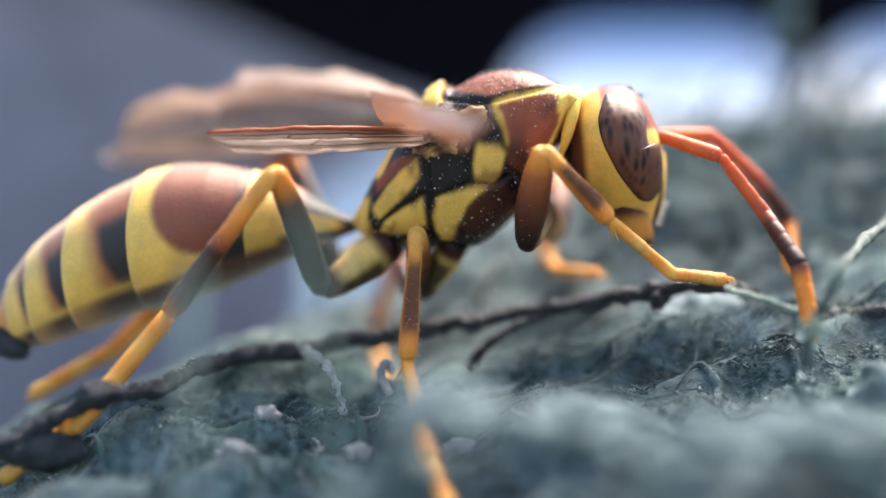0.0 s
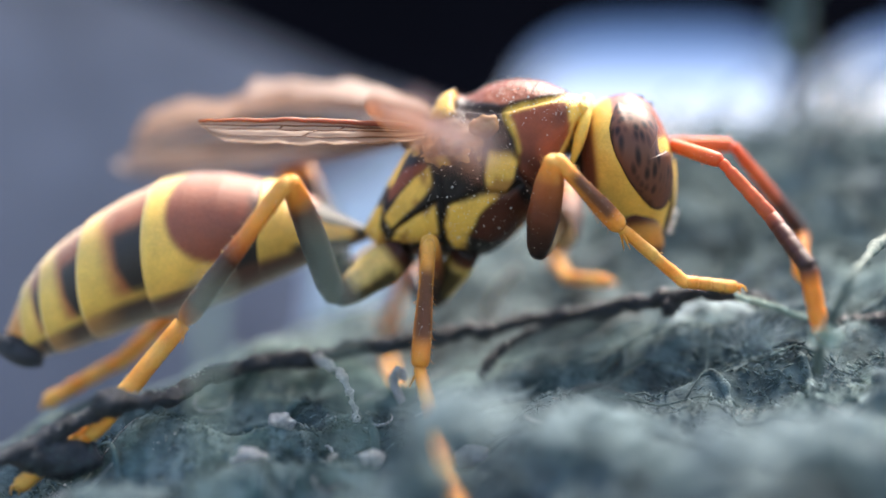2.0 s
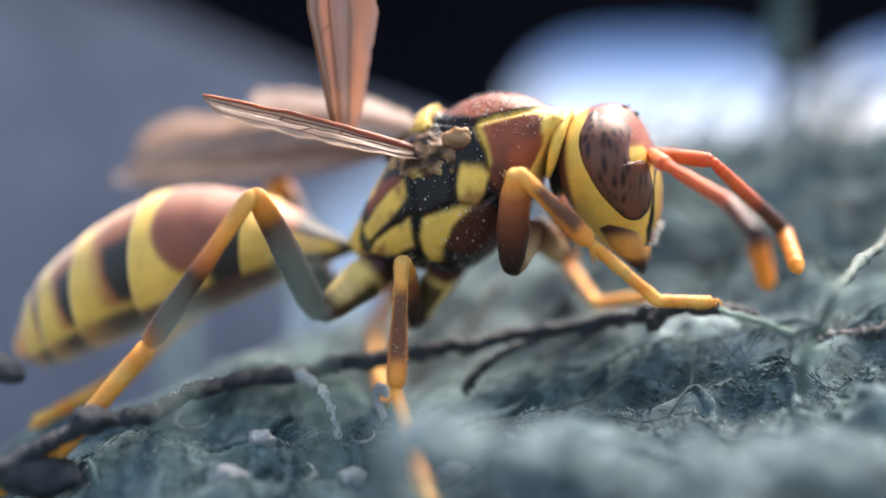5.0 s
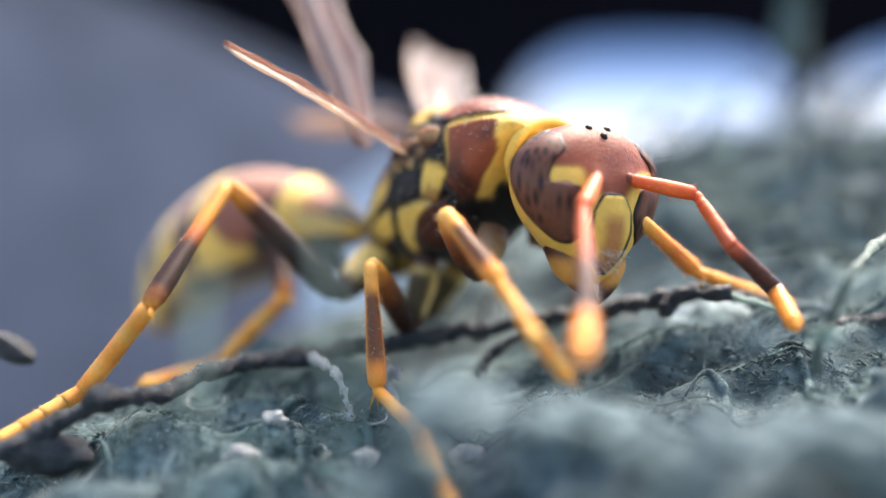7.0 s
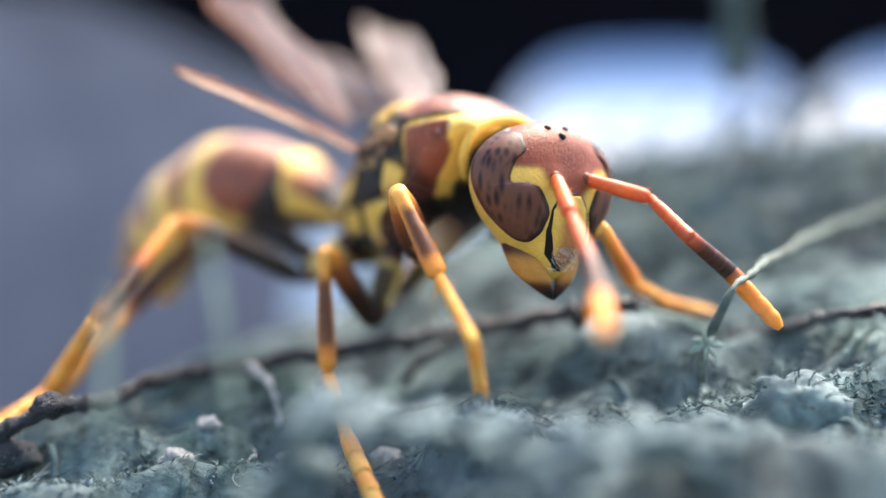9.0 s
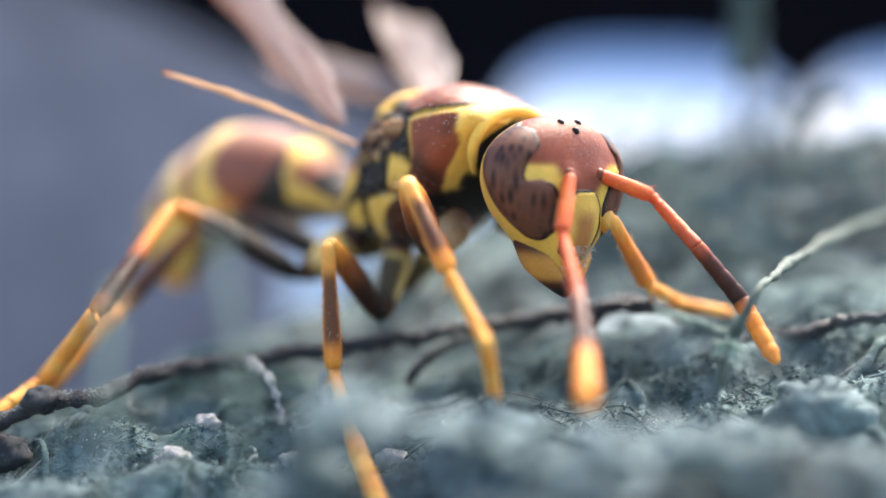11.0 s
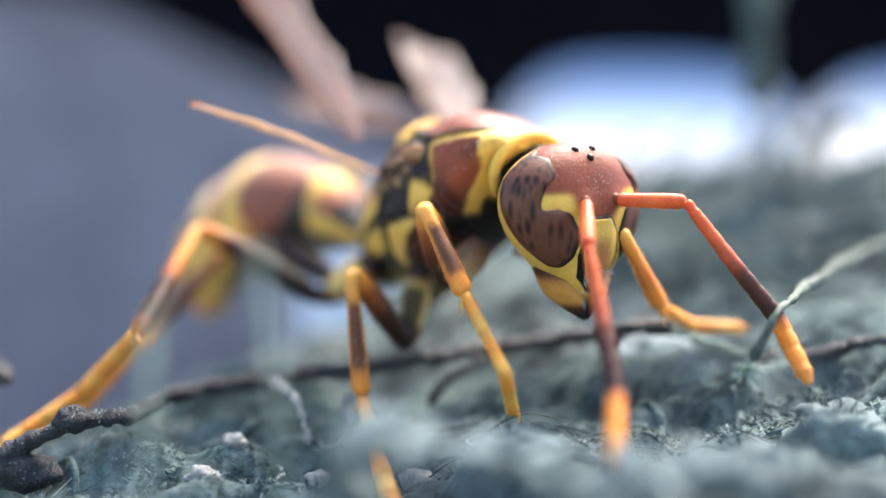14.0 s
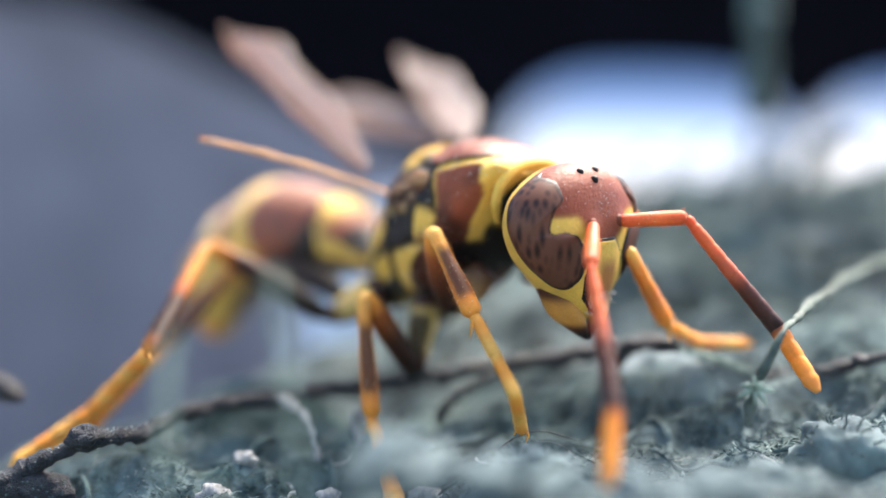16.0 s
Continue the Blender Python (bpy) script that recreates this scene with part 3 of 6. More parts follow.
ANTENNA_R = [
    (0.0, (6.93, -1.70, 2.37), (8.06, -1.74, 0.94), (8.56, -2.95, -0.33), (8.86, -3.19, -2.14)),
    (2.5, (6.70, -2.35, 2.33), (7.86, -2.43, 0.93), (8.35, -3.68, -0.30), (8.78, -3.29, -2.06)),
    (3.0, (6.59, -2.58, 2.58), (8.05, -2.99, 1.57), (8.73, -4.43, 0.69), (9.86, -3.20, -0.11)),
    (3.5, (6.42, -2.76, 2.59), (7.90, -3.16, 1.61), (8.91, -4.09, 0.42), (9.90, -3.55, -1.05)),
    (4.0, (6.23, -2.93, 2.61), (7.79, -3.35, 1.77), (8.26, -4.90, 0.95), (8.92, -3.51, -0.08)),
    (6.5, (2.56, -4.65, 2.19), (1.93, -6.22, 1.50), (1.49, -7.85, 0.83), (1.19, -9.60, 0.34)),
    (6.8, (2.94, -4.59, 1.51), (2.59, -5.48, -0.04), (2.19, -6.52, -1.48), (1.85, -7.81, -2.76)),
    (7.0, (2.96, -4.40, 1.02), (2.87, -5.78, -0.15), (2.72, -7.18, -1.32), (2.43, -8.82, -2.10)),
    (7.5, (3.68, -4.98, 1.63), (3.72, -6.65, 0.91), (3.66, -8.35, 0.26), (3.55, -10.14, -0.20)),
    (8.0, (4.85, -5.18, 1.49), (5.12, -6.70, 0.53), (5.25, -8.36, -0.21), (5.26, -10.09, -0.84)),
    (8.5, (4.96, -5.66, 1.82), (5.43, -7.18, 0.95), (5.63, -8.87, 0.30), (5.54, -10.59, -0.38)),
    (9.0, (4.96, -5.74, 1.33), (5.19, -7.27, 0.37), (5.25, -8.88, -0.48), (5.15, -10.58, -1.21)),
    (11.5, (4.32, -4.70, 0.81), (4.53, -5.84, -0.60), (4.55, -7.26, -1.74), (4.42, -8.78, -2.77)),
    (12.5, (4.57, -4.92, 1.10), (4.70, -5.75, -0.52), (4.93, -6.79, -1.99), (4.87, -7.96, -3.43)),
    (14.5, (4.36, -5.40, 1.07), (4.64, -6.15, -0.57), (4.83, -7.02, -2.15), (4.63, -8.18, -3.58)),
    (16.0, (4.22, -5.61, 1.10), (4.37, -6.56, -0.44), (4.51, -7.51, -1.99), (4.28, -8.39, -3.60)),
]
ANTENNA_L = [
    (0.0, (7.38, 0.66, 3.10), (8.71, 0.84, 1.88), (9.80, 1.85, 0.82), (9.52, 0.70, -0.60)),
    (2.5, (7.18, -0.24, 2.98), (8.50, 0.30, 1.84), (9.63, 1.26, 0.79), (9.32, 0.08, -0.60)),
    (3.0, (7.06, -0.44, 3.01), (8.25, 0.66, 2.18), (9.26, 1.74, 1.12), (9.14, 0.39, -0.14)),
    (3.5, (7.00, -0.80, 3.06), (8.16, 0.33, 2.22), (9.23, 1.36, 1.18), (9.25, 0.16, -0.23)),
    (4.0, (6.93, -1.16, 2.99), (8.22, -0.07, 2.31), (9.41, 1.12, 1.60), (9.51, -0.23, 0.34)),
    (6.5, (6.10, -2.80, 2.21), (6.93, -3.87, 0.99), (8.11, -3.18, -0.20), (8.45, -4.46, -1.49)),
    (6.8, (5.69, -1.74, 1.86), (6.34, -2.63, 0.41), (7.27, -1.70, -0.85), (7.31, -3.11, -2.04)),
    (7.0, (5.85, -2.07, 1.59), (6.65, -3.08, 0.30), (7.93, -2.38, -0.78), (7.98, -4.00, -1.68)),
    (7.5, (6.33, -2.25, 1.98), (6.85, -3.41, 0.69), (7.45, -2.62, -0.84), (7.52, -3.51, -2.46)),
    (8.0, (6.83, -3.38, 1.70), (7.81, -4.31, 0.48), (8.96, -3.60, -0.74), (9.42, -4.98, -1.89)),
    (8.5, (7.20, -3.56, 1.41), (7.82, -4.79, 0.22), (8.87, -3.81, -0.91), (9.42, -4.48, -2.54)),
    (9.0, (7.22, -3.33, 1.89), (7.97, -4.60, 0.83), (9.18, -3.52, 0.01), (10.34, -3.92, -1.38)),
    (11.5, (6.87, -2.25, 1.93), (7.85, -3.09, 0.64), (9.03, -2.92, -0.73), (9.57, -3.95, -2.16)),
    (12.5, (7.15, -2.80, 2.31), (8.07, -3.56, 0.94), (9.26, -3.20, -0.38), (10.00, -3.60, -2.03)),
    (14.5, (7.03, -3.65, 2.32), (8.11, -3.88, 0.87), (9.27, -3.87, -0.53), (9.71, -4.94, -1.97)),
    (16.0, (6.94, -3.34, 2.42), (8.05, -3.60, 1.00), (9.26, -3.37, -0.34), (10.00, -4.19, -1.82)),
]
BODY = [
    (0.0, (1.00, -0.00, 2.10, 2.50, -3.76, -5.02), (3.49, 0.16, 0.44, 4.97, -1.87, -1.30)),
    (6.5, (0.86, 0.78, 2.17, -6.50, -1.40, -36.75), (3.84, -0.37, -0.12, 3.23, 4.58, -27.0)),
    (7.0, (0.57, 1.26, 1.80, -2.61, 3.26, -40.38), (3.88, -0.37, -0.02, 3.0, -1.5, -17.5)),
    (7.5, (0.93, 0.93, 2.25, -1.93, 4.12, -40.69), (3.91, -0.37, -0.03, 2.2, -2.0, -14.9)),
    (8.5, (1.64, 0.27, 2.21, -0.56, 5.83, -41.31), (3.98, -0.37, -0.04, 0.56, -2.97, -9.65)),
    (9.0, (1.64, -0.09, 2.45, 1.14, 4.88, -42.72), (3.99, -0.28, -0.00, 0.53, -0.77, -9.78)),
    (12.5, (1.41, 0.59, 2.54, 5.33, 4.94, -41.59), (4.02, -0.31, -0.01, 0.86, 0.99, -8.36)),
    (14.5, (1.41, 0.02, 2.35, 1.42, 2.04, -40.86), (3.85, -0.29, -0.10, 6.98, 4.60, -11.54)),
    (16.0, (1.40, -0.11, 2.13, 0.83, 2.50, -44.41), (3.78, -0.19, 0.11, 8.39, 5.25, -1.88)),
]
FORE_R = [
    (0.0, (-0.27, -1.60, 2.95), (-4.77, -2.50, 2.83)),
    (2.8, (-0.94, -1.60, 3.35), (-5.38, -2.50, 3.42)),
    (3.1, (-0.50, -1.60, 3.00), (-4.73, -2.50, 3.78)),
    (3.5, (-0.26, -1.60, 3.03), (-4.84, -2.50, 3.83)),
    (6.5, (-1.15, 0.00, 3.38), (-5.53, -1.00, 5.54)),
    (7.0, (-1.20, 0.30, 2.80), (-5.75, -1.00, 5.36)),
    (7.5, (-0.97, 0.20, 3.20), (-5.64, -1.00, 5.85)),
    (8.5, (-0.50, 0.00, 3.29), (-5.42, -1.00, 5.95)),
    (9.0, (-0.66, 0.00, 3.53), (-5.81, -1.00, 5.76)),
    (11.5, (-0.90, 0.00, 3.30), (-6.02, -1.00, 4.98)),
    (12.5, (-0.91, 0.00, 3.42), (-5.86, -1.00, 5.22)),
    (13.5, (-0.91, 0.00, 3.10), (-5.98, -1.00, 4.78)),
    (14.5, (-0.91, 0.00, 3.19), (-6.01, -1.00, 4.99)),
    (16.0, (-0.81, 0.00, 3.13), (-6.13, -1.00, 4.52)),
]
FORE_L = [
    (0.0, (-0.62, 1.60, 3.64), (-12.67, 6.50, 3.14)),
    (6.5, (-0.70, 3.00, 3.90), (-7.22, 10.00, 3.75)),
    (7.0, (-1.13, 3.00, 3.76), (-5.32, 12.00, 5.10)),
    (8.5, (0.63, 3.00, 4.83), (-4.61, 12.00, 7.74)),
    (9.0, (0.29, 3.00, 4.75), (-4.76, 12.00, 8.15)),
    (12.5, (0.62, 3.00, 5.03), (-5.40, 12.00, 7.17)),
    (14.5, (0.66, 3.00, 4.72), (-5.05, 12.00, 7.14)),
    (16.0, (0.50, 3.00, 5.09), (-4.61, 12.00, 7.52)),
]
HIND_L = [
    (0.0, (-0.50, 1.50, 3.60), (-8.78, 6.00, 4.64)),
    (6.5, (-0.40, 3.00, 4.20), (-2.87, 9.00, 5.43)),
    (7.0, (-0.54, 2.60, 3.79), (-0.74, 9.50, 7.09)),
    (8.5, (1.25, 2.60, 4.85), (-0.47, 9.50, 8.49)),
    (9.0, (0.93, 2.60, 4.78), (-0.97, 9.50, 9.15)),
    (12.5, (1.20, 2.60, 5.06), (-0.41, 9.50, 9.16)),
    (14.5, (1.27, 2.60, 4.77), (-0.45, 9.50, 8.82)),
    (16.0, (1.12, 2.60, 5.14), (-0.60, 9.50, 8.77)),
]
HIND = [
    (0.0, (-1.54, -0.60, 3.57), (0.05, -7.00, 2.46)),
    (0.2, (-1.68, -0.60, 3.48), (-0.53, -6.00, 3.66)),
    (0.3, (-2.71, -0.60, 3.70), (-0.59, -3.00, 6.24)),
    (0.4, (-2.81, -0.60, 1.92), (-2.34, -1.00, 7.28)),
    (0.5, (-1.67, -0.60, 3.46), (0.61, -7.00, 2.02)),
    (0.6, (-1.73, -0.60, 3.49), (0.57, -7.00, 2.04)),
    (2.4, (-2.21, -0.60, 3.93), (0.15, -7.00, 2.36)),
    (2.6, (-2.12, -0.60, 3.95), (0.21, -7.00, 2.38)),
    (2.7, (-2.69, -0.60, 1.57), (-2.32, -1.00, 7.68)),
    (2.8, (-0.59, -0.60, 3.68), (-7.46, 3.00, 5.91)),
    (2.9, (-1.46, -0.60, 3.33), (-6.79, 1.50, 7.27)),
    (3.0, (-2.38, -0.60, 4.03), (-0.40, -7.00, 3.27)),
    (3.1, (-2.21, -0.60, 4.15), (0.16, -7.00, 2.61)),
    (3.2, (-2.32, -0.60, 3.98), (-0.29, -5.00, 5.76)),
    (3.3, (-2.83, -0.60, 2.09), (-2.01, -1.00, 7.65)),
    (3.4, (-2.39, -0.60, 1.88), (-2.83, -1.00, 7.91)),
    (3.5, (-1.87, -0.60, 1.51), (-4.29, -1.00, 7.88)),
    (3.6, (-2.23, -0.60, 2.77), (-0.95, -4.00, 6.42)),
    (3.7, (-2.58, -0.60, 3.92), (0.03, -6.00, 3.84)),
    (3.8, (-2.76, -0.60, 3.77), (0.61, -5.00, 5.40)),
    (3.9, (-2.81, -0.60, 3.67), (-0.01, -4.50, 5.89)),
    (4.0, (-2.60, -0.60, 3.61), (-0.92, -4.00, 6.26)),
    (4.2, (-2.63, -0.60, 3.61), (-1.66, -3.00, 6.89)),
    (6.3, (-2.06, 1.00, 3.00), (-6.00, 4.50, 8.09)),
    (6.6, (-2.27, 1.00, 3.13), (-5.36, 4.50, 8.06)),
    (6.8, (-2.53, 1.00, 2.37), (-1.55, 0.00, 7.46)),
    (7.0, (-2.48, 1.00, 3.03), (-4.63, 4.00, 8.18)),
    (7.3, (-2.87, 1.00, 1.87), (-1.61, 0.00, 7.51)),
    (8.3, (-1.99, 1.00, 2.32), (-0.75, 0.00, 8.48)),
    (8.5, (-1.39, 1.00, 3.74), (-3.53, 3.50, 9.62)),
    (9.0, (-1.10, 1.00, 4.40), (-5.88, 4.50, 9.19)),
    (11.6, (-1.56, 1.00, 4.00), (-5.25, 4.00, 8.43)),
    (11.9, (-2.75, 1.00, 2.33), (-1.14, 0.00, 8.39)),
    (12.6, (-2.69, 1.00, 2.56), (-1.22, 0.00, 8.65)),
    (12.9, (-1.68, 1.00, 4.20), (-4.85, 4.00, 9.08)),
    (14.5, (-1.72, 1.00, 4.32), (-5.08, 4.00, 9.12)),
    (15.0, (-1.72, 1.00, 4.20), (-6.11, 5.37, 8.56)),
    (16.0, (-1.70, 1.00, 3.95), (-6.32, 4.68, 8.69)),
]


# Heading, lift, curl down and curl aside of the abdomen.
TAIL = [(0.0, -2.0, 0.8, 3.0, -1.0), (4.4, -2.0, 0.8, 3.0, -1.0), (6.5, -30.0, 5.0, 7.0, 1.0), (7.0, -30.0, 7.0, 9.0, -1.0), (7.5, -31.5, 8.0, 10.0, -5.0), (8.0, -33.0, 15.5, 16.0, -11.0),
        (8.5, -34.0, 21.0, 19.0, -17.0), (9.0, -34.0, 22.0, 20.0, -17.0), (12.5, -51.0, 22.0, 19.0, -19.0), (14.5, -51.0, 22.0, 19.0, -19.0), (16.0, -50.0, 22.0, 19.0, -19.0)]
JOINTS = (2.3, 5.35, 7.25, 8.75, 9.65)


def state(rows, t):
    """Rows of (t, values...) between keys; the wide steps ease in and out."""
    if t <= rows[0][0]:
        return [np.asarray(v, float) for v in rows[0][1:]]
    for a, b in zip(rows, rows[1:]):
        if t <= b[0]:
            t0 = a[0]
            if t0 < 4.4 and b[0] > 6.0:
                t0 = 4.4
            if t <= t0:
                return [np.asarray(v, float) for v in a[1:]]
            u = (t - t0) / (b[0] - t0)
            u = u * u * (3 - 2 * u) if b[0] - t0 > 1.2 else u
            return [np.asarray(p, float) * (1 - u) + np.asarray(q, float) * u for p, q in zip(a[1:], b[1:])]
    return [np.asarray(v, float) for v in rows[-1][1:]]


def mpose(v):
    return pose(v[0] * MM, v[1] * MM, v[2] * MM, v[3], v[4], v[5])


def root_at(t):
    return mpose(state(BODY, t)[0])


def head_at(t):
    return Matrix.Translation((0, 0, -0.0002 * ease(4.8, 4.0, t))) @ mpose(state(BODY, t)[1])


def aimed(a, b, last=None, hint=(0, 0, 1)):
    """Pose with its x axis from a to b; its roll follows the last one."""
    x = (Vector(b) - Vector(a)).normalized()
    if last is not None:
        lx = last.to_3x3().col[0].normalized()
        r = lx.rotation_difference(x).to_matrix() @ last.to_3x3()
        m = r.to_4x4()
    else:
        z = Vector(hint)
        z = (z - x * z.dot(x))
        if z.length < 1e-3:
            z = Vector((0, 1, 0)) - x * x.y
        z.normalize()
        y = z.cross(x)
        m = Matrix((x, y, z)).transposed().to_4x4()
    m.translation = Vector(a) * MM
    return m


TIMES = sorted({round(float(v), 2) for v in np.arange(0, 16.01, 0.25)} | {round(float(v), 2) for v in np.arange(2.5, 4.4, 0.1)}
               | {round(float(v), 2) for v in np.arange(6.3, 9.3, 0.1)} | {16.0})

wasp = new("wasp")
tagged(wasp, "yellow, rust and black paper wasp standing on moss", "wasp")


# ---- thorax ----
def tpl(a, b):
    """Side template of the thorax to millimetres."""
    x, z = (a / 1.72 - 295) * 0.0145, (236 - b / 1.72) * 0.0145
    c, s = math.cos(radians(3.8)), math.sin(radians(3.8))
    return x * c + z * s, -x * s + z * c


def outline(*pts):
    return [tpl(a, b) for a, b in pts]


TOP = outline((98, 560), (135, 500), (180, 415), (235, 325), (290, 250), (325, 200), (350, 160), (390, 140), (425, 148), (500, 112), (600, 95), (690, 110), (750, 140), (795, 162), (815, 200))
LOW = outline((98, 575), (150, 622), (220, 640), (330, 648), (430, 648), (500, 640), (560, 600), (640, 520), (700, 420), (745, 330), (790, 240), (815, 205))
WIDE = [(-3.55, 0.2), (-3.3, 0.75), (-2.8, 1.2), (-2.0, 1.62), (-1.2, 1.88), (0.0, 2.08), (1.0, 2.1), (1.7, 1.98), (2.3, 1.7), (2.65, 1.3), (2.85, 0.8), (2.95, 0.3)]
PRONOTUM = outline((545, 210), (620, 184), (700, 168), (760, 150), (815, 150), (815, 230), (780, 300), (735, 345), (690, 420), (640, 440), (600, 400), (588, 300), (556, 240))
MESONOTUM = outline((394, 120), (396, 188), (480, 200), (545, 205), (620, 184), (700, 168), (762, 150), (762, 60), (394, 60))
SCUTELLUM = outline((306, 215), (316, 120), (393, 120), (396, 190), (404, 215), (380, 228), (340, 232))
PROPODEUM = outline((60, 700), (60, 480), (180, 360), (260, 290), (345, 330), (350, 420), (360, 520), (350, 700))
SPOT_UP = outline((508, 333), (560, 336), (596, 366), (585, 400), (560, 456), (505, 445), (497, 400))
SPOT_LOW = outline((390, 490), (450, 472), (520, 450), (545, 462), (490, 505), (450, 565), (436, 622), (395, 622), (374, 590), (374, 540))
SPOT_A = outline((325, 372), (338, 430), (292, 482), (200, 562), (176, 525), (232, 455), (285, 405))
SPOT_B = outline((215, 562), (345, 490), (350, 575), (290, 604), (225, 612), (200, 600))
SPOT_C = outline((98, 560), (150, 490), (170, 490), (160, 560), (195, 615), (160, 640), (98, 600))
SPOT_D = outline((175, 430), (230, 300), (262, 312), (205, 430))
BROWN_D = outline((190, 440), (250, 370), (318, 362), (320, 372), (240, 440), (195, 480))
BROWN_LOW = outline((545, 462), (590, 440), (640, 520), (560, 600), (500, 600), (450, 590), (490, 510))
GROOVES = [outline((396, 189), (480, 203), (545, 208), (620, 188), (700, 172), (762, 152)), outline((552, 220), (588, 300), (600, 400), (640, 445)),
           outline((350, 320), (362, 420), (372, 520), (365, 640)), outline((440, 220), (480, 330), (490, 450), (375, 500)), outline((165, 480), (190, 585), (345, 485)),
           outline((394, 140), (398, 200), (382, 230), (312, 225)), outline((497, 455), (560, 460), (600, 430)), outline((780, 205), (735, 345))]
TOPLINE, COLLAR, REAR = outline((545, 208), (620, 187), (700, 172), (800, 160)), outline((806, 170), (796, 225), (740, 335), (690, 420)), outline((548, 216), (574, 255), (590, 330))


def thorax_tint(x, y, z):
    q = noise.noise_vector(Vector((x, y, z)) * 2.2) * 0.05
    x, z = x + q[0], z + q[2]
    if inside(PRONOTUM, x, z):
        dc = gap(COLLAR, x, z)
        wide = 0.16 + 0.42 * ease(0.9, 1.9, z)
        if dc < wide or gap(TOPLINE, x, z) < 0.13 or gap(REAR, x, z) < 0.10:
            return YELLOW
        return blend(RUST, DEEP, min(1.0, ease(0.7, -0.3, z) + 0.7 * ease(0.1, 0.45, noise.noise(Vector((x, y, z)) * 1.3))))
    if x > 2.0 and z < 1.9:
        return BLACK
    if inside(MESONOTUM, x, z):
        return BLACK if gap(GROOVES[0], x, z) < 0.14 + 0.12 * ease(1.0, -0.8, x) else RUST
    if inside(SCUTELLUM, x, z) or (abs(y) < 1.0 and -1.9 < x < -1.2 and z > 1.2):
        return YELLOW
    for s in (SPOT_UP, SPOT_LOW, SPOT_A, SPOT_B, SPOT_C, SPOT_D):
        if inside(s, x, z):
            stain = noise.noise(Vector((x, y, z)) * 1.5 + Vector((4, 0, 0))) + 0.5 * noise.noise(Vector((x, y, z)) * 5)
            return blend(YELLOW, (0.26, 0.10, 0.03), 0.75 * ease(0.12, 0.5, stain))
    if inside(BROWN_D, x, z):
        return RUST
    if inside(BROWN_LOW, x, z):
        return DEEP
    return BLACK


def make_thorax():
    tx, tz = zip(*curve_points(TOP, 160))
    lx, lz = zip(*curve_points(LOW, 160))
    wx, ww = zip(*curve_points(WIDE, 120))
    rings, N = [], 330
    for x in np.linspace(tx[0] + 0.01, tx[-1] - 0.01, 200):
        top, low, w = np.interp(x, tx, tz), np.interp(x, lx, lz), np.interp(x, wx, ww)
        cz, hz = (top + low) / 2, max((top - low) / 2, 0.05)
        ring = []
        for j in range(N):
            a = 2 * math.pi * j / N
            c, s = math.cos(a), math.sin(a)
            e = 0.86
            y, z = w * math.copysign(abs(c) ** e, c), cz + hz * math.copysign(abs(s) ** e, s)
            d = min(gap(g, x, z) for g in GROOVES) if abs(y) > 0.25 else 9.0
            k = 1 - 0.045 * math.exp(-(d / 0.07) ** 2)
            if inside(SCUTELLUM, x, z):
                k *= 1.06
            k *= 1 + 0.012 * noise.noise(Vector((x * 1.7, y * 1.7, z * 1.7))) + 0.006 * noise.noise(Vector((x * 6, y * 6, z * 6)))
            ring.append((x, y * k, cz + (z - cz) * k))
        rings.append(ring)
    verts, faces = loft(rings)
    tint = np.array([thorax_tint(*v) for v in verts])
    soft = tint[:-2].reshape(200, N, 3)
    for _ in range(5):
        soft = (soft * 2 + np.roll(soft, 1, 1) + np.roll(soft, -1, 1) + np.r_[soft[:1], soft[:-1]] + np.r_[soft[1:], soft[-1:]]) / 6
    tint[:-2] = soft.reshape(-1, 3)
    groups = {}
    va = np.array(verts)
    for f in faces:
        x, y, z = va[list(f)].mean(axis=0)
        g = "pleuron"
        for n, poly in (("pronotum", PRONOTUM), ("mesonotum", MESONOTUM), ("scutellum", SCUTELLUM), ("propodeum", PROPODEUM)):
            if inside(poly, x, z):
                g = n
                break
        groups.setdefault(g, []).append(f)
    labels = {"pleuron": "black side plate with yellow patches", "pronotum": "rust plate edged with a yellow collar", "mesonotum": "rust-brown dusty back plate",
              "scutellum": "raised yellow plate", "propodeum": "yellow and black sloping rear plate"}
    for g, fs in groups.items():
        used = sorted({i for f in fs for i in f})
        at = {i: k for k, i in enumerate(used)}
        part(g, [verts[i] for i in used], [tuple(at[i] for i in f) for f in fs], CUTICLE, wasp, labels[g], [tint[i] for i in used])
    # Dust grains and short hairs on the plates.
    rng = np.random.default_rng(9)
    grains, hairs = [], []
    for k in range(4600):
        i = rng.integers(0, len(verts) - 2)
        p = va[i]
        if p[2] < 1.3 and rng.uniform() < (0.3 if -1.8 < p[0] < 0.6 else 0.8):
            continue
        n = np.array([0, p[1], p[2] - 0.2])
        n = n / np.linalg.norm(n)
        if k % 4:
            r = rng.uniform(0.006, 0.017) if rng.uniform() < 0.85 else rng.uniform(0.017, 0.032)
            c = p + n * r * 0.6
            v = [c + r * np.array(d) for d in ((1, 0, 0), (-1, 0, 0), (0, 1, 0), (0, -1, 0), (0, 0, 1), (0, 0, -1))]
            grains.append((v, [(0, 2, 4), (2, 1, 4), (1, 3, 4), (3, 0, 4), (2, 0, 5), (1, 2, 5), (3, 1, 5), (0, 3, 5)]))
        else:
            d = n + rng.normal(0, 0.35, 3)
            hairs.append(tube([p, p + d * 0.04, p + d * 0.08], [0.005, 0.0035, 0.0015], 3))
    v, f = merge(*grains)
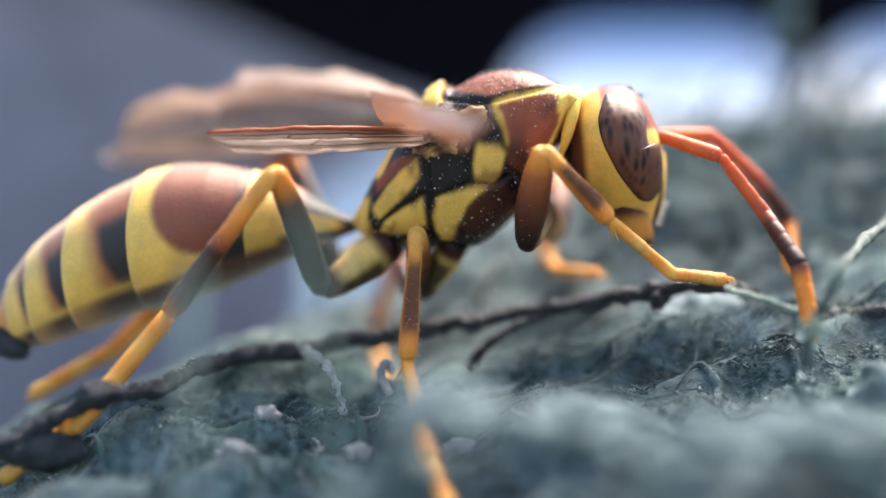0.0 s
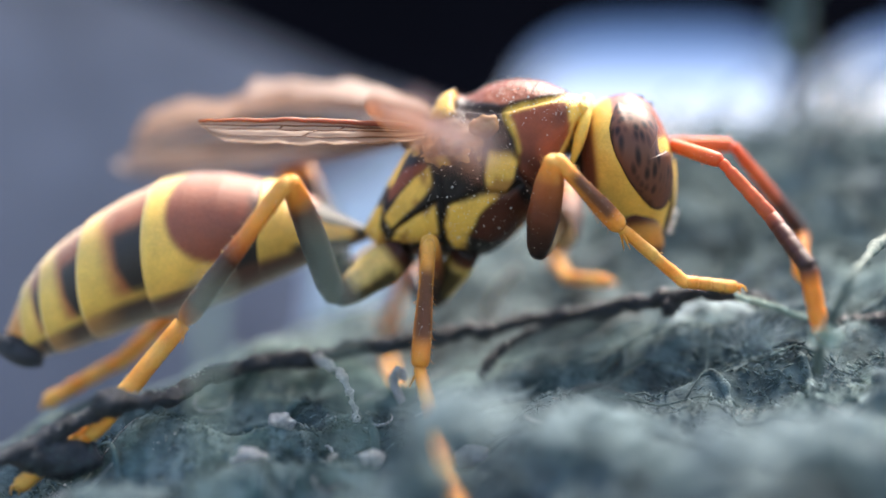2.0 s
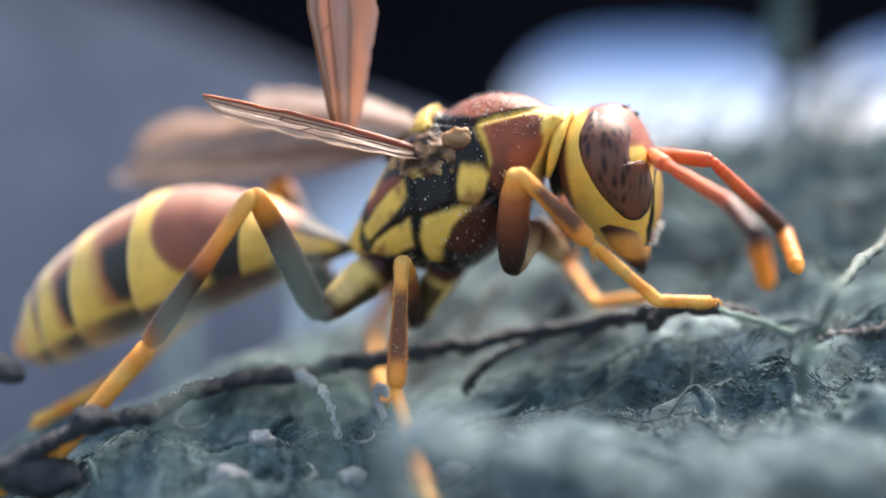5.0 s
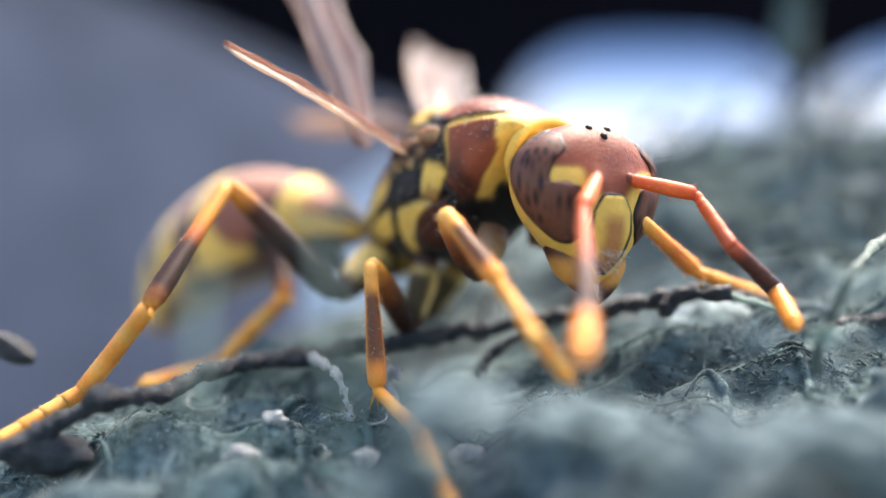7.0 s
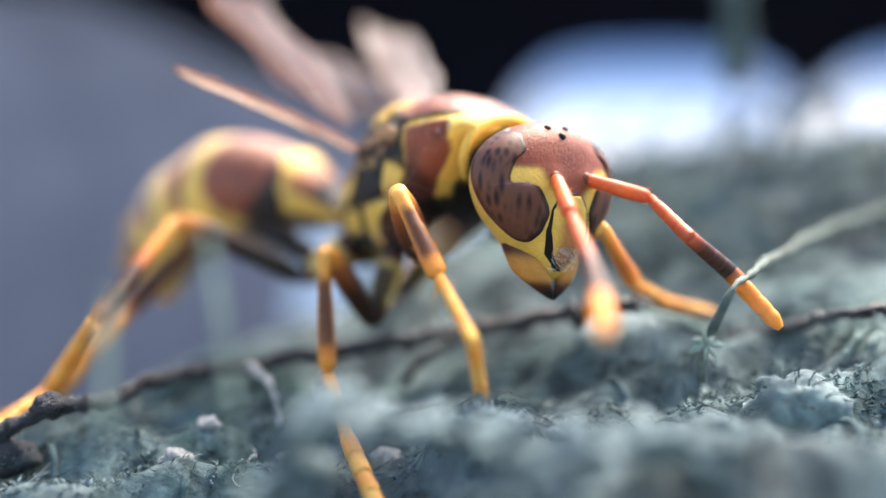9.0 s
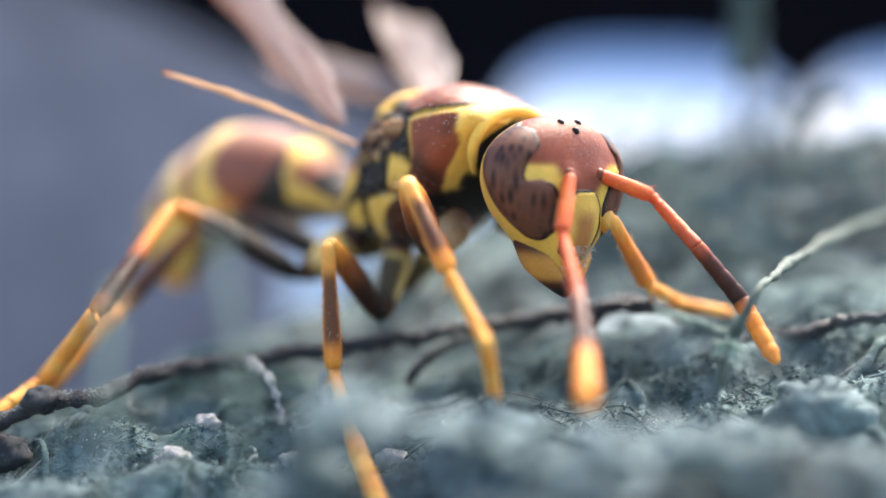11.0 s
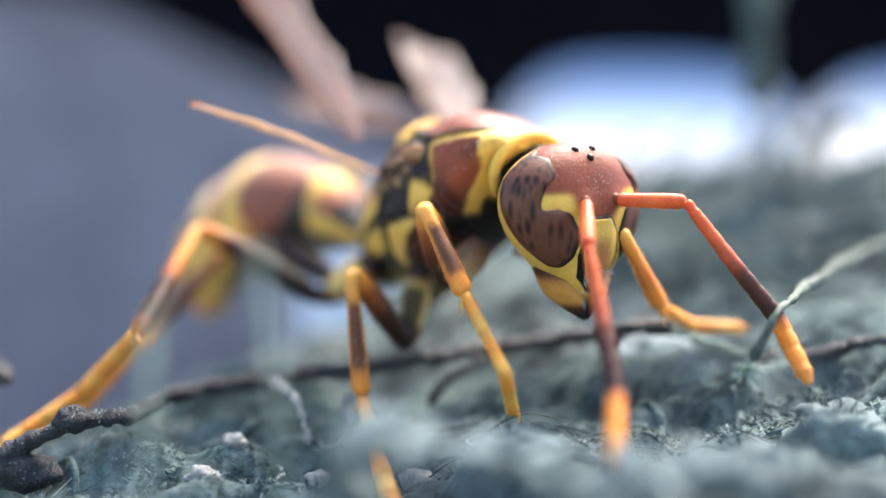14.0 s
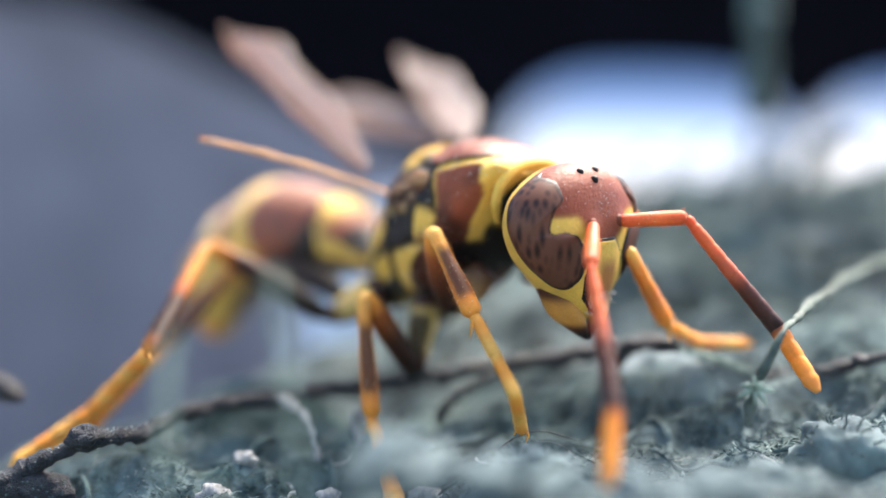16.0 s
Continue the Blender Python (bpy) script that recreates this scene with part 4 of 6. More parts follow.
    tagged(part("dust", v, f, DUST, wasp, "fine white dust grains", smooth=False), kind="stuff")
    v, f = merge(*hairs)
    tagged(part("hairs", v, f, DUST, wasp, "short pale hairs"), kind="stuff")
    # Tegula and the rough wing hinge on each side.
    for s in (-1, 1):
        c = tpl(500, 255)
        v, f = ellipsoid((c[0], s * 1.96, c[1]), (0.4, 0.15, 0.27), 40, 28, lambda p: p * (1 + 0.3 * noise.noise(Vector(p) * 1.6) + 0.08 * noise.noise(Vector(p) * 6)))
        part("tegula", v, f, CUTICLE, wasp, "buff scale over the wing root", [blend(blend(BUFF, DEEP, 0.15), DEEP, ease(0.1, -0.3, p[2] - c[1])) for p in v])
        # Crumpled plates of the wing root: one uneven shell over the side.
        na, nb = 84, 54
        grid, cols = [], []
        for i in range(na + 1):
            for j in range(nb + 1):
                a, b = 215 + 300 * i / na, 208 + 172 * j / nb
                x, z = tpl(a, b + 30 * (i / na - 0.5))
                top, low, wd = np.interp(x, tx, tz), np.interp(x, lx, lz), np.interp(x, wx, ww)
                k = min(1.0, abs(z - (top + low) / 2) / ((top - low) / 2))
                y = wd * (1 - k ** 2.326) ** 0.43 if k < 1 else 0.0
                m = 1 - math.hypot((2 * i / na - 1), (2 * j / nb - 1)) ** 3
                q = Vector((x, z, s))
                rid = 0.5 - abs(noise.noise(q * 1.9)) * 1.6 + 0.5 * abs(noise.noise(q * 4.6)) + 0.25 * noise.noise(q * 11)
                grid.append((x, s * (y - 0.08 + max(-0.4, m) * (0.10 + 0.26 * rid)), z))
                straw = max(0.0, noise.noise(q * 2.3 + Vector((5, 0, 0)))) * ease(0.3, 1.0, j / nb)
                c = blend((0.05, 0.024, 0.016), (0.40, 0.23, 0.12), max(0.0, min(1.0, 0.25 + 1.1 * noise.noise(q * 3.1))))
                cols.append(blend(c, (0.55, 0.38, 0.10), min(1.0, 1.6 * straw)))
        keep = {(i, j) for i in range(na) for j in range(nb) if math.hypot(2 * (i + 0.5) / na - 1, 2 * (j + 0.5) / nb - 1) < 1.0}
        quads = [(i * (nb + 1) + j, i * (nb + 1) + j + 1, (i + 1) * (nb + 1) + j + 1, (i + 1) * (nb + 1) + j) for i, j in sorted(keep)]
        part("wing_root", grid, quads if s > 0 else [q[::-1] for q in quads], CUTICLE, wasp, "crumpled dark brown and straw wing root", cols)


make_thorax()
ring = []
for a in np.linspace(-128, 128, 60):
    c, s = math.cos(radians(a)), math.sin(radians(a))
    zz = 0.86 + 1.02 * c
    ring.append((float(np.interp(zz, [0.0, 0.5, 1.3, 1.9], [2.02, 2.25, 2.52, 2.66])), 1.58 * s * (1 - 0.1 * (1 - c)), zz))
v, f = tube(ring, np.interp(np.linspace(0, 1, 60), [0, 0.12, 0.5, 0.88, 1], [0.07, 0.15, 0.17, 0.15, 0.07]), 14)
part("collar", v, f, CUTICLE, wasp, "raised rounded yellow collar", [YELLOW] * len(v))
v, f = tube(curve_points([(2.1, 0, 0.75), (2.8, 0, 0.75), (3.4, -0.05, 0.6)], 10), np.linspace(1.05, 0.7, 10), 20)
part("neck", v, f, DARK, wasp, "short black neck")


# ---- head ----
def make_head():
    Z = [1.74, 1.68, 1.5, 1.2, 0.8, 0.2, -0.5, -1.2, -1.75, -2.1, -2.3]
    W = [0.17, 0.61, 1.11, 1.57, 1.9, 2.03, 1.83, 1.32, 0.84, 0.56, 0.28]
    FR = [0.3, 0.5, 0.76, 0.98, 1.14, 1.26, 1.28, 1.2, 1.0, 0.8, 0.55]
    BK = [0.0, -0.3, -0.62, -0.88, -1.08, -1.18, -1.08, -0.76, -0.38, -0.04, 0.18]
    prof = curve_points(list(zip(W, FR, BK, Z)), 80)
    w_, f_, b_, z_ = (prof[::-1, k] for k in range(4))
    rings = []
    for w, fr, bk, z in prof:
        cx, hx = (fr + bk) / 2, (fr - bk) / 2
        ring = []
        for j in range(120):
            a = 2 * math.pi * j / 120
            c, s = math.cos(a), math.sin(a)
            x, y = cx + hx * math.copysign(abs(c) ** 0.9, c), w * math.copysign(abs(s) ** 0.82, s)
            if c > 0:
                x += 0.08 * math.exp(-((abs(y) - 0.5) ** 2 + (z - 0.32) ** 2) / 0.06)
            ring.append((x, y, z))
        rings.append(ring[::-1])
    v, f = loft(rings)
    brow = (0.25, 0.058, 0.028)

    def tint(x, y, z):
        a = abs(y)
        if x < -0.2:
            return blend(YELLOW, (0.13, 0.035, 0.015), ease(-0.62, -0.82, x))
        if x > 0.4:
            wedge = 0.56 - 1.2 * max(0.0, 0.98 - a)
            if z > wedge and z > -0.3 or (a < 0.34 and z > -0.3):
                return brow
            return YELLOW
        return blend(YELLOW, brow, ease(1.0, 1.2, z))

    cols = np.array([tint(*p) for p in v])
    n = (len(v) - 2) // 120
    soft = cols[:-2].reshape(n, 120, 3)
    soft = (soft * 2 + np.roll(soft, 1, 1) + np.roll(soft, -1, 1) + np.r_[soft[:1], soft[:-1]] + np.r_[soft[1:], soft[-1:]]) / 6
    cols[:-2] = soft.reshape(-1, 3)
    head = part("head", v, f, CUTICLE, wasp, "rust face with yellow cheeks", cols)
    def skin(az, z):
        """Point of the head at an azimuth from the front and a height."""
        wz, fz, bz = (float(np.interp(z, z_, q)) for q in (w_, f_, b_))
        c, k = math.cos(az), math.sin(az)
        return np.array(((fz + bz) / 2 + (fz - bz) / 2 * math.copysign(abs(c) ** 0.9, c), wz * math.copysign(abs(k) ** 0.82, k), z))

    # Kidney outline of the eye as azimuth and height; the notch faces the antenna.
    KIDNEY = [(86, 1.5), (103, 1.4), (108, 0.95), (104, 0.45), (98, 0.0), (90, -0.6), (77, -1.14), (59, -1.34), (37, -1.22), (22, -0.9), (15, -0.5), (19, -0.1), (30, 0.17),
              (49, 0.40), (45, 0.72), (37, 1.0), (46, 1.3), (66, 1.47)]
    edge = curve_points(KIDNEY + KIDNEY[:1], 97)[:-1]
    core = np.array((78.0, 0.05))
    for s in (-1, 1):
        steps, rows, rim = 26, [], []
        for i in range(1, steps + 1):
            r = i / steps
            ring = []
            for q in edge:
                a, z = core + (q - core) * r
                p = skin(radians(a), z)
                n = np.cross(skin(radians(a) + 0.02, z) - p, skin(radians(a), z + 0.02) - p)
                n /= np.linalg.norm(n) + 1e-9
                n = n if n @ (p - np.array((0.2, 0, z))) > 0 else -n
                p = p + n * (0.15 * (1 - r ** 2.6) + (0.012 if i < steps else -0.06))
                ring.append((p[0], s * p[1], p[2]))
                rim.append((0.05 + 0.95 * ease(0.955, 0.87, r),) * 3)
            rows.append(ring if s < 0 else ring[::-1])
        v, f = loft(rows)
        f = f[:-len(edge)]
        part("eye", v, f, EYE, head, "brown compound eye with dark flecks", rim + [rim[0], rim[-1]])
    # Clypeus: a domed yellow shield above the jaws, in a dark seam.
    for grow, mat, name, lab in ((0.07, DARK, "clypeus_seam", "narrow black seam"), (0.0, CUTICLE, "clypeus", "domed yellow shield, brown in the middle")):
        rows = []
        for z in np.linspace(-0.12 + grow, -1.98 - grow, 40):
            w = np.interp(z, [-2.05, -1.95, -1.6, -1.0, -0.5, -0.2, -0.05], [0.05, 0.16, 0.52, 0.74, 0.72, 0.52, 0.3]) + grow
            x0 = np.interp(z, z_, f_)
            dome = [(k, -1 + 2 * k / 25) for k in range(26)] + [(26, 1.0), (27, -1.0)]
            rows.append([(x0 + 0.17 * math.sqrt(max(0.0, 1 - (u * 0.97) ** 2)) - 0.12 * u * u * w / 0.7 - 0.05 - grow * 0.25 + (0.0 if k < 26 else -0.25), w * u, z) for k, u in dome])
        v, f = loft(rows)
        if mat is CUTICLE:
            part(name, v, f, mat, head, lab, [blend(YELLOW, (0.36, 0.13, 0.045), 0.9 * ease(0.5, 0.12, abs(p[1])) * ease(-0.3, -0.9, p[2])) for p in v])
        else:
            part(name, v, f, mat, head, lab)
    for s in (-1, 1):
        path = curve_points([(0.16, s * 0.86, -1.25), (0.42, s * 0.72, -1.8), (0.64, s * 0.40, -2.28), (0.74, s * 0.02, -2.78)], 18)
        v, f = tube(path, np.interp(np.linspace(0, 1, 18), [0, 0.35, 0.7, 0.9, 1], [0.40, 0.42, 0.27, 0.13, 0.03]), 16, flat=0.8)
        part("mandible", v, f, CUTICLE, head, "amber jaw with a black tip", [blend(blend(DEEP, (0.58, 0.27, 0.06), ease(-1.5, -1.8, p[2])), blend(DEEP, BLACK, ease(-2.45, -2.6, p[2])), ease(-2.2, -2.45, p[2])) for p in v])
    for y, z in ((0.0, 1.34), (-0.29, 1.53), (0.29, 1.53)):
        x = float(np.interp(z, z_, f_)) - 0.05 - abs(y) * 0.25
        v, f = ellipsoid((x, y, z + 0.03), (0.11, 0.11, 0.11), 18, 14)
        part("ocellus", v, f, DARK, head, "small glossy black eye bead")
    for s in (-1, 1):
        v, f = ellipsoid((1.24, s * 0.52, 0.32), (0.12, 0.17, 0.17), 20, 14)
        part("antenna_socket", v, f, CUTICLE, head, "dark rust socket", [blend(DEEP, RUST, 0.6)] * len(v))
    # Short bristles over the clypeus edge and brow.
    rng = np.random.default_rng(5)
    hairs = []
    for k in range(300):
        low = k < 150
        z = rng.uniform(-1.98, -1.4) if low else rng.uniform(0.4, 1.6)
        y = rng.uniform(-0.45, 0.45) if low else rng.uniform(-0.8, 0.8)
        p = np.array((float(np.interp(z, z_, f_)) + (0.1 if low else -0.02) - 0.3 * y * y, y, z))
        d = np.array((1.0, 0.3 * y, -0.6 if low else 0.4)) + rng.normal(0, 0.3, 3)
        k2 = 0.13 if low else 0.06
        hairs.append(tube([p, p + d * k2 * 0.5, p + d * k2], [0.006, 0.004, 0.002], 3))
    for k in range(260):
        a, z, g = rng.uniform(-1.6, 1.6), rng.uniform(-1.2, 1.68), rng.uniform(0.006, 0.015)
        c = skin(abs(a), z) + np.array((g * 0.5, 0, 0))
        c[1] = math.copysign(c[1], a)
        hairs.append(([c + g * np.array(d) for d in ((1, 0, 0), (-1, 0, 0), (0, 1, 0), (0, -1, 0), (0, 0, 1), (0, 0, -1))],
                      [(0, 2, 4), (2, 1, 4), (1, 3, 4), (3, 0, 4), (2, 0, 5), (1, 2, 5), (3, 1, 5), (0, 3, 5)]))
    v, f = merge(*hairs)
    tagged(part("bristles", v, f, DUST, head, "short pale bristles"), kind="stuff")
    return head


head = make_head()


# ---- abdomen ----
S_ = [0, 0.3, 0.7, 1.1, 1.8, 2.6, 3.5, 4.4, 5.3, 6.2, 7.2, 8.1, 8.9, 9.6, 10.1, 10.4]
UP_ = [0.1, 0.26, 0.62, 0.92, 1.25, 1.5, 1.66, 1.66, 1.45, 1.08, 0.54, 0.08, -0.4, -1.0, -1.7, -2.1]
DN_ = [-0.12, -0.3, -0.6, -0.82, -1.12, -1.5, -1.85, -2.1, -2.3, -2.5, -2.75, -2.9, -3.0, -3.0, -2.8, -2.5]
WD_ = [0.17, 0.3, 0.68, 1.02, 1.42, 1.65, 1.84, 1.92, 1.9, 1.82, 1.65, 1.4, 1.1, 0.75, 0.42, 0.15]


def along(s):
    """Distance behind the waist joint of station s: a long waist, a short tip."""
    return s + 0.42 * ease(0.0, 0.9, s) - 0.5 * ease(6.5, 10.4, s)


def tail_tint(k, u, h):
    """Pigment of segment k at u (0 front, 1 rear) and height h (-1 belly, 1 back)."""
    if k == 0:
        c = blend(BLACK, (0.42, 0.12, 0.05), ease(0.36, 0.52, u) * ease(0.1, 0.5, h))
        c = blend(c, YELLOW, ease(0.58, 0.74, u))
        c = blend(c, YELLOW, ease(0.4, 0.15, h) * ease(0.1, 0.18, u) * ease(-0.5, -0.3, h))
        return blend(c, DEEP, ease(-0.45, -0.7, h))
    if k == 1:
        r = math.hypot((u - 0.30) / 0.50, (h - 0.45) / 0.9)
        c = blend(RUST, YELLOW, ease(0.93, 1.08, r))
        c = blend(BLACK, c, max(ease(0.07, 0.2, u - 0.2 * ease(0.4, -0.5, h)), 0.8 * ease(0.35, 0.7, h)))
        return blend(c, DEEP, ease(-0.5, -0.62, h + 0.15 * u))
    # Black wedge along the front edge, rust above and behind it, both fading into the yellow rear band.
    band = YELLOW if k < 5 else ORANGE
    edge = (0, 0, 0.62, 0.58, 0.5, 0.3)[k] * (1.0 + 0.25 * h)
    c = blend((0.40, 0.13, 0.04), band, ease(edge - 0.2, edge + 0.1, u))
    c = blend(c, RUST, ease(0.25, 0.6, h) * ease(edge, edge - 0.3, u))
    c = blend(c, BLACK, ease(0.55, 0.3, h) * ease(edge * 0.85, edge * 0.6, u + 0.25 * max(0.0, -0.1 - h)))
    c = blend(c, band, ease(-0.38, -0.55, h + 0.1 * (1 - u)))
    c = blend(c, blend(YELLOW, RUST, 0.5), ease(0.7, 1.0, h) * 0.55)
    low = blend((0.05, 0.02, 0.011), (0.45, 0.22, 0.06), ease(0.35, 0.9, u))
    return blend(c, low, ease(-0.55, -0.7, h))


def make_abdomen():
    cuts = [(0.0, 2.42), (2.2, 5.45), (5.25, 7.35), (7.15, 8.85), (8.65, 9.75), (9.55, 10.38)]
    tuck = (0.0, 0.5, 0.6, 0.6, 0.55, 0.45)
    first, rest = None, []
    for k, (s0, s1) in enumerate(cuts):
        rings, tint = [], []
        n = 44
        for i in range(n + 1):
            s = s0 - tuck[k] + (s1 - s0 + tuck[k]) * i / n
            u = max(0.0, (s - s0) / (s1 - s0))
            up, dn, wd = np.interp(s, S_, UP_), np.interp(s, S_, DN_), np.interp(s, S_, WD_)
            flare = (0.965 + 0.05 * u - 0.05 * ease(0.94, 1.0, u) - 0.07 * ease(s0, s0 - 0.5, s)) if k else 1.0
            cz, hz = (up + dn) / 2, (up - dn) / 2
            ring = []
            for j in range(72):
                a = 2 * math.pi * j / 72
                ring.append((-along(s), flare * wd * math.cos(a), cz + flare * hz * math.sin(a)))
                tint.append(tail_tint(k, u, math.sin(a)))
            rings.append(ring)
        v, f = loft(rings)
        f = [q[::-1] for q in f]
        tint += [tint[0], tint[-1]]
        if first is None:
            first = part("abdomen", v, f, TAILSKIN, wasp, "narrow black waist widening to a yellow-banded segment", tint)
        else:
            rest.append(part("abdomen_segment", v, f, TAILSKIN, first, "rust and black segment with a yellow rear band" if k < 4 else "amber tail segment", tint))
    return first, rest


abdomen, segments = make_abdomen()


# ---- limbs ----
def limb(name, length, profile, tint, label, sides=16, flat=1.0, bow=0.0, hair=0, seed=0, spurs=(), streak=None, streak_tint=(0.075, 0.028, 0.016)):
    """A tapered limb segment along x; profile: (share of length, radius); tint: (share, colour)."""
    n = 34
    us = np.linspace(0, 1, n)
    pu, pr = zip(*profile)
    radii = np.interp(us, pu, pr)
    radii[0] *= 0.7
    radii[-1] *= 0.7
    path = [(u * length, 0, bow * math.sin(math.pi * u)) for u in us]
    pieces = [tube(path, radii, sides, 0.015, seed, flat)]
    rng = np.random.default_rng(seed + 50)
    for k in range(hair):
        u, a = rng.uniform(0.05, 0.98), rng.uniform(0, 6.28)
        r = float(np.interp(u, pu, pr))
        p = np.array((u * length, math.cos(a) * r * flat, math.sin(a) * r + bow * math.sin(math.pi * u)))
        d = np.array((0.9, math.cos(a), math.sin(a))) * 0.06
        pieces.append(tube([p, p + d, p + d * 1.7], [0.006, 0.004, 0.0015], 3))
    for a in spurs:
        p = np.array((length * 0.97, 0, 0))
        d = np.array((0.85, math.cos(a) * 0.55, math.sin(a) * 0.55))
        pieces.append(tube([p, p + d * 0.3, p + d * 0.62], [0.05, 0.035, 0.008], 6))
    clean = sum(len(q[0]) for q in pieces)
    for k in range(hair):
        u, a, g = rng.uniform(0.02, 0.98), rng.uniform(0, 6.28), rng.uniform(0.006, 0.014)
        r = float(np.interp(u, pu, pr)) + g * 0.5
        c = np.array((u * length, math.cos(a) * r * flat, math.sin(a) * r + bow * math.sin(math.pi * u)))
        pieces.append(([c + g * np.array(d) for d in ((1, 0, 0), (-1, 0, 0), (0, 1, 0), (0, -1, 0), (0, 0, 1), (0, 0, -1))],
                       [(0, 2, 4), (2, 1, 4), (1, 3, 4), (3, 0, 4), (2, 0, 5), (1, 2, 5), (3, 1, 5), (0, 3, 5)]))
    v, f = merge(*pieces)
    tu, tc = zip(*tint)
    tc = np.array(tc)
    cols = [[float(np.interp(p[0] / length, tu, tc[:, c])) for c in range(3)] if i < clean else (0.75, 0.7, 0.6) for i, p in enumerate(v)]
    if streak is not None:
        # Dark streak along the outer face.
        for i, p in enumerate(v[:clean]):
            u = p[0] / length
            r = max(0.05, float(np.interp(u, pu, pr)))
            w = ease(0.2, 0.75, (streak[0] * p[1] + streak[1] * (p[2] - bow * math.sin(math.pi * min(1.0, max(0.0, u))))) / r + 0.1 * noise.noise(Vector(p) * 4)) * ease(0.18, 0.32, u) * ease(0.86, 0.74, u)
            cols[i] = blend(cols[i], streak_tint, 0.92 * w)
    return part(name, v, f, LIMB, wasp, label, cols)


def foot(name, length, count, r, claws, label, seed):
    """A run of small heart-shaped foot segments along x, the last with two claws."""
    pieces, step = [], length / count
    for k in range(count):
        a, b = k * step, (k + 1.12) * step
        us = np.linspace(0, 1, 9)
        rr = r * np.interp(us, [0, 0.15, 0.75, 0.95, 1], [0.86, 0.92, 1.0, 1.02, 0.8])
        pieces.append(tube([(a + (b - a) * u, 0, 0) for u in us], rr, 12, 0.03, seed + k, 1.05))
    if claws:
        for s in (-1, 1):
            path = curve_points([(length, s * 0.05, 0), (length + 0.16, s * 0.16, 0.03), (length + 0.27, s * 0.2, -0.12)], 7)
            pieces.append(tube(path, np.linspace(0.06, 0.012, 7), 6))
        pieces.append(ellipsoid((length + 0.08, 0, -0.03), (0.12, 0.1, 0.07), 10, 8))
    rng = np.random.default_rng(seed)
    for k in range(40):
        u, a = rng.uniform(0, 0.98), rng.uniform(0, 6.28)
        p = np.array((u * length, math.cos(a) * r * 0.9, math.sin(a) * r * 0.9))
        d = np.array((0.9, math.cos(a), math.sin(a))) * 0.05
        pieces.append(tube([p, p + d, p + d * 1.6], [0.006, 0.004, 0.0015], 3))
    v, f = merge(*pieces)
    return part(name, v, f, LIMB, wasp, label, [blend(AMBER, ORANGE, 0.5 + 0.5 * math.sin(p[0] * 5)) for p in v])


DKB = (0.05, 0.02, 0.012)
LEGS = {"RF": (LEG_RF, (1.5, -0.75, -1.0)), "RM": (LEG_RM, (-0.7, -0.8, -1.8)), "RH": (LEG_RH, (-2.4, -0.7, -1.7)),
        "LF": (LEG_LF, (1.5, 0.75, -1.0)), "LM": (LEG_LM, (-0.7, 0.8, -1.8)), "LH": (LEG_LH, (-2.4, 0.7, -1.7))}
SIZES = {"F": (1.5, 2.8, 2.6, 2.2, 1.4), "M": (2.3, 3.1, 3.3, 2.3, 2.6), "H": (2.3, 4.25, 4.6, 3.1, 2.4)}
limbs = {}


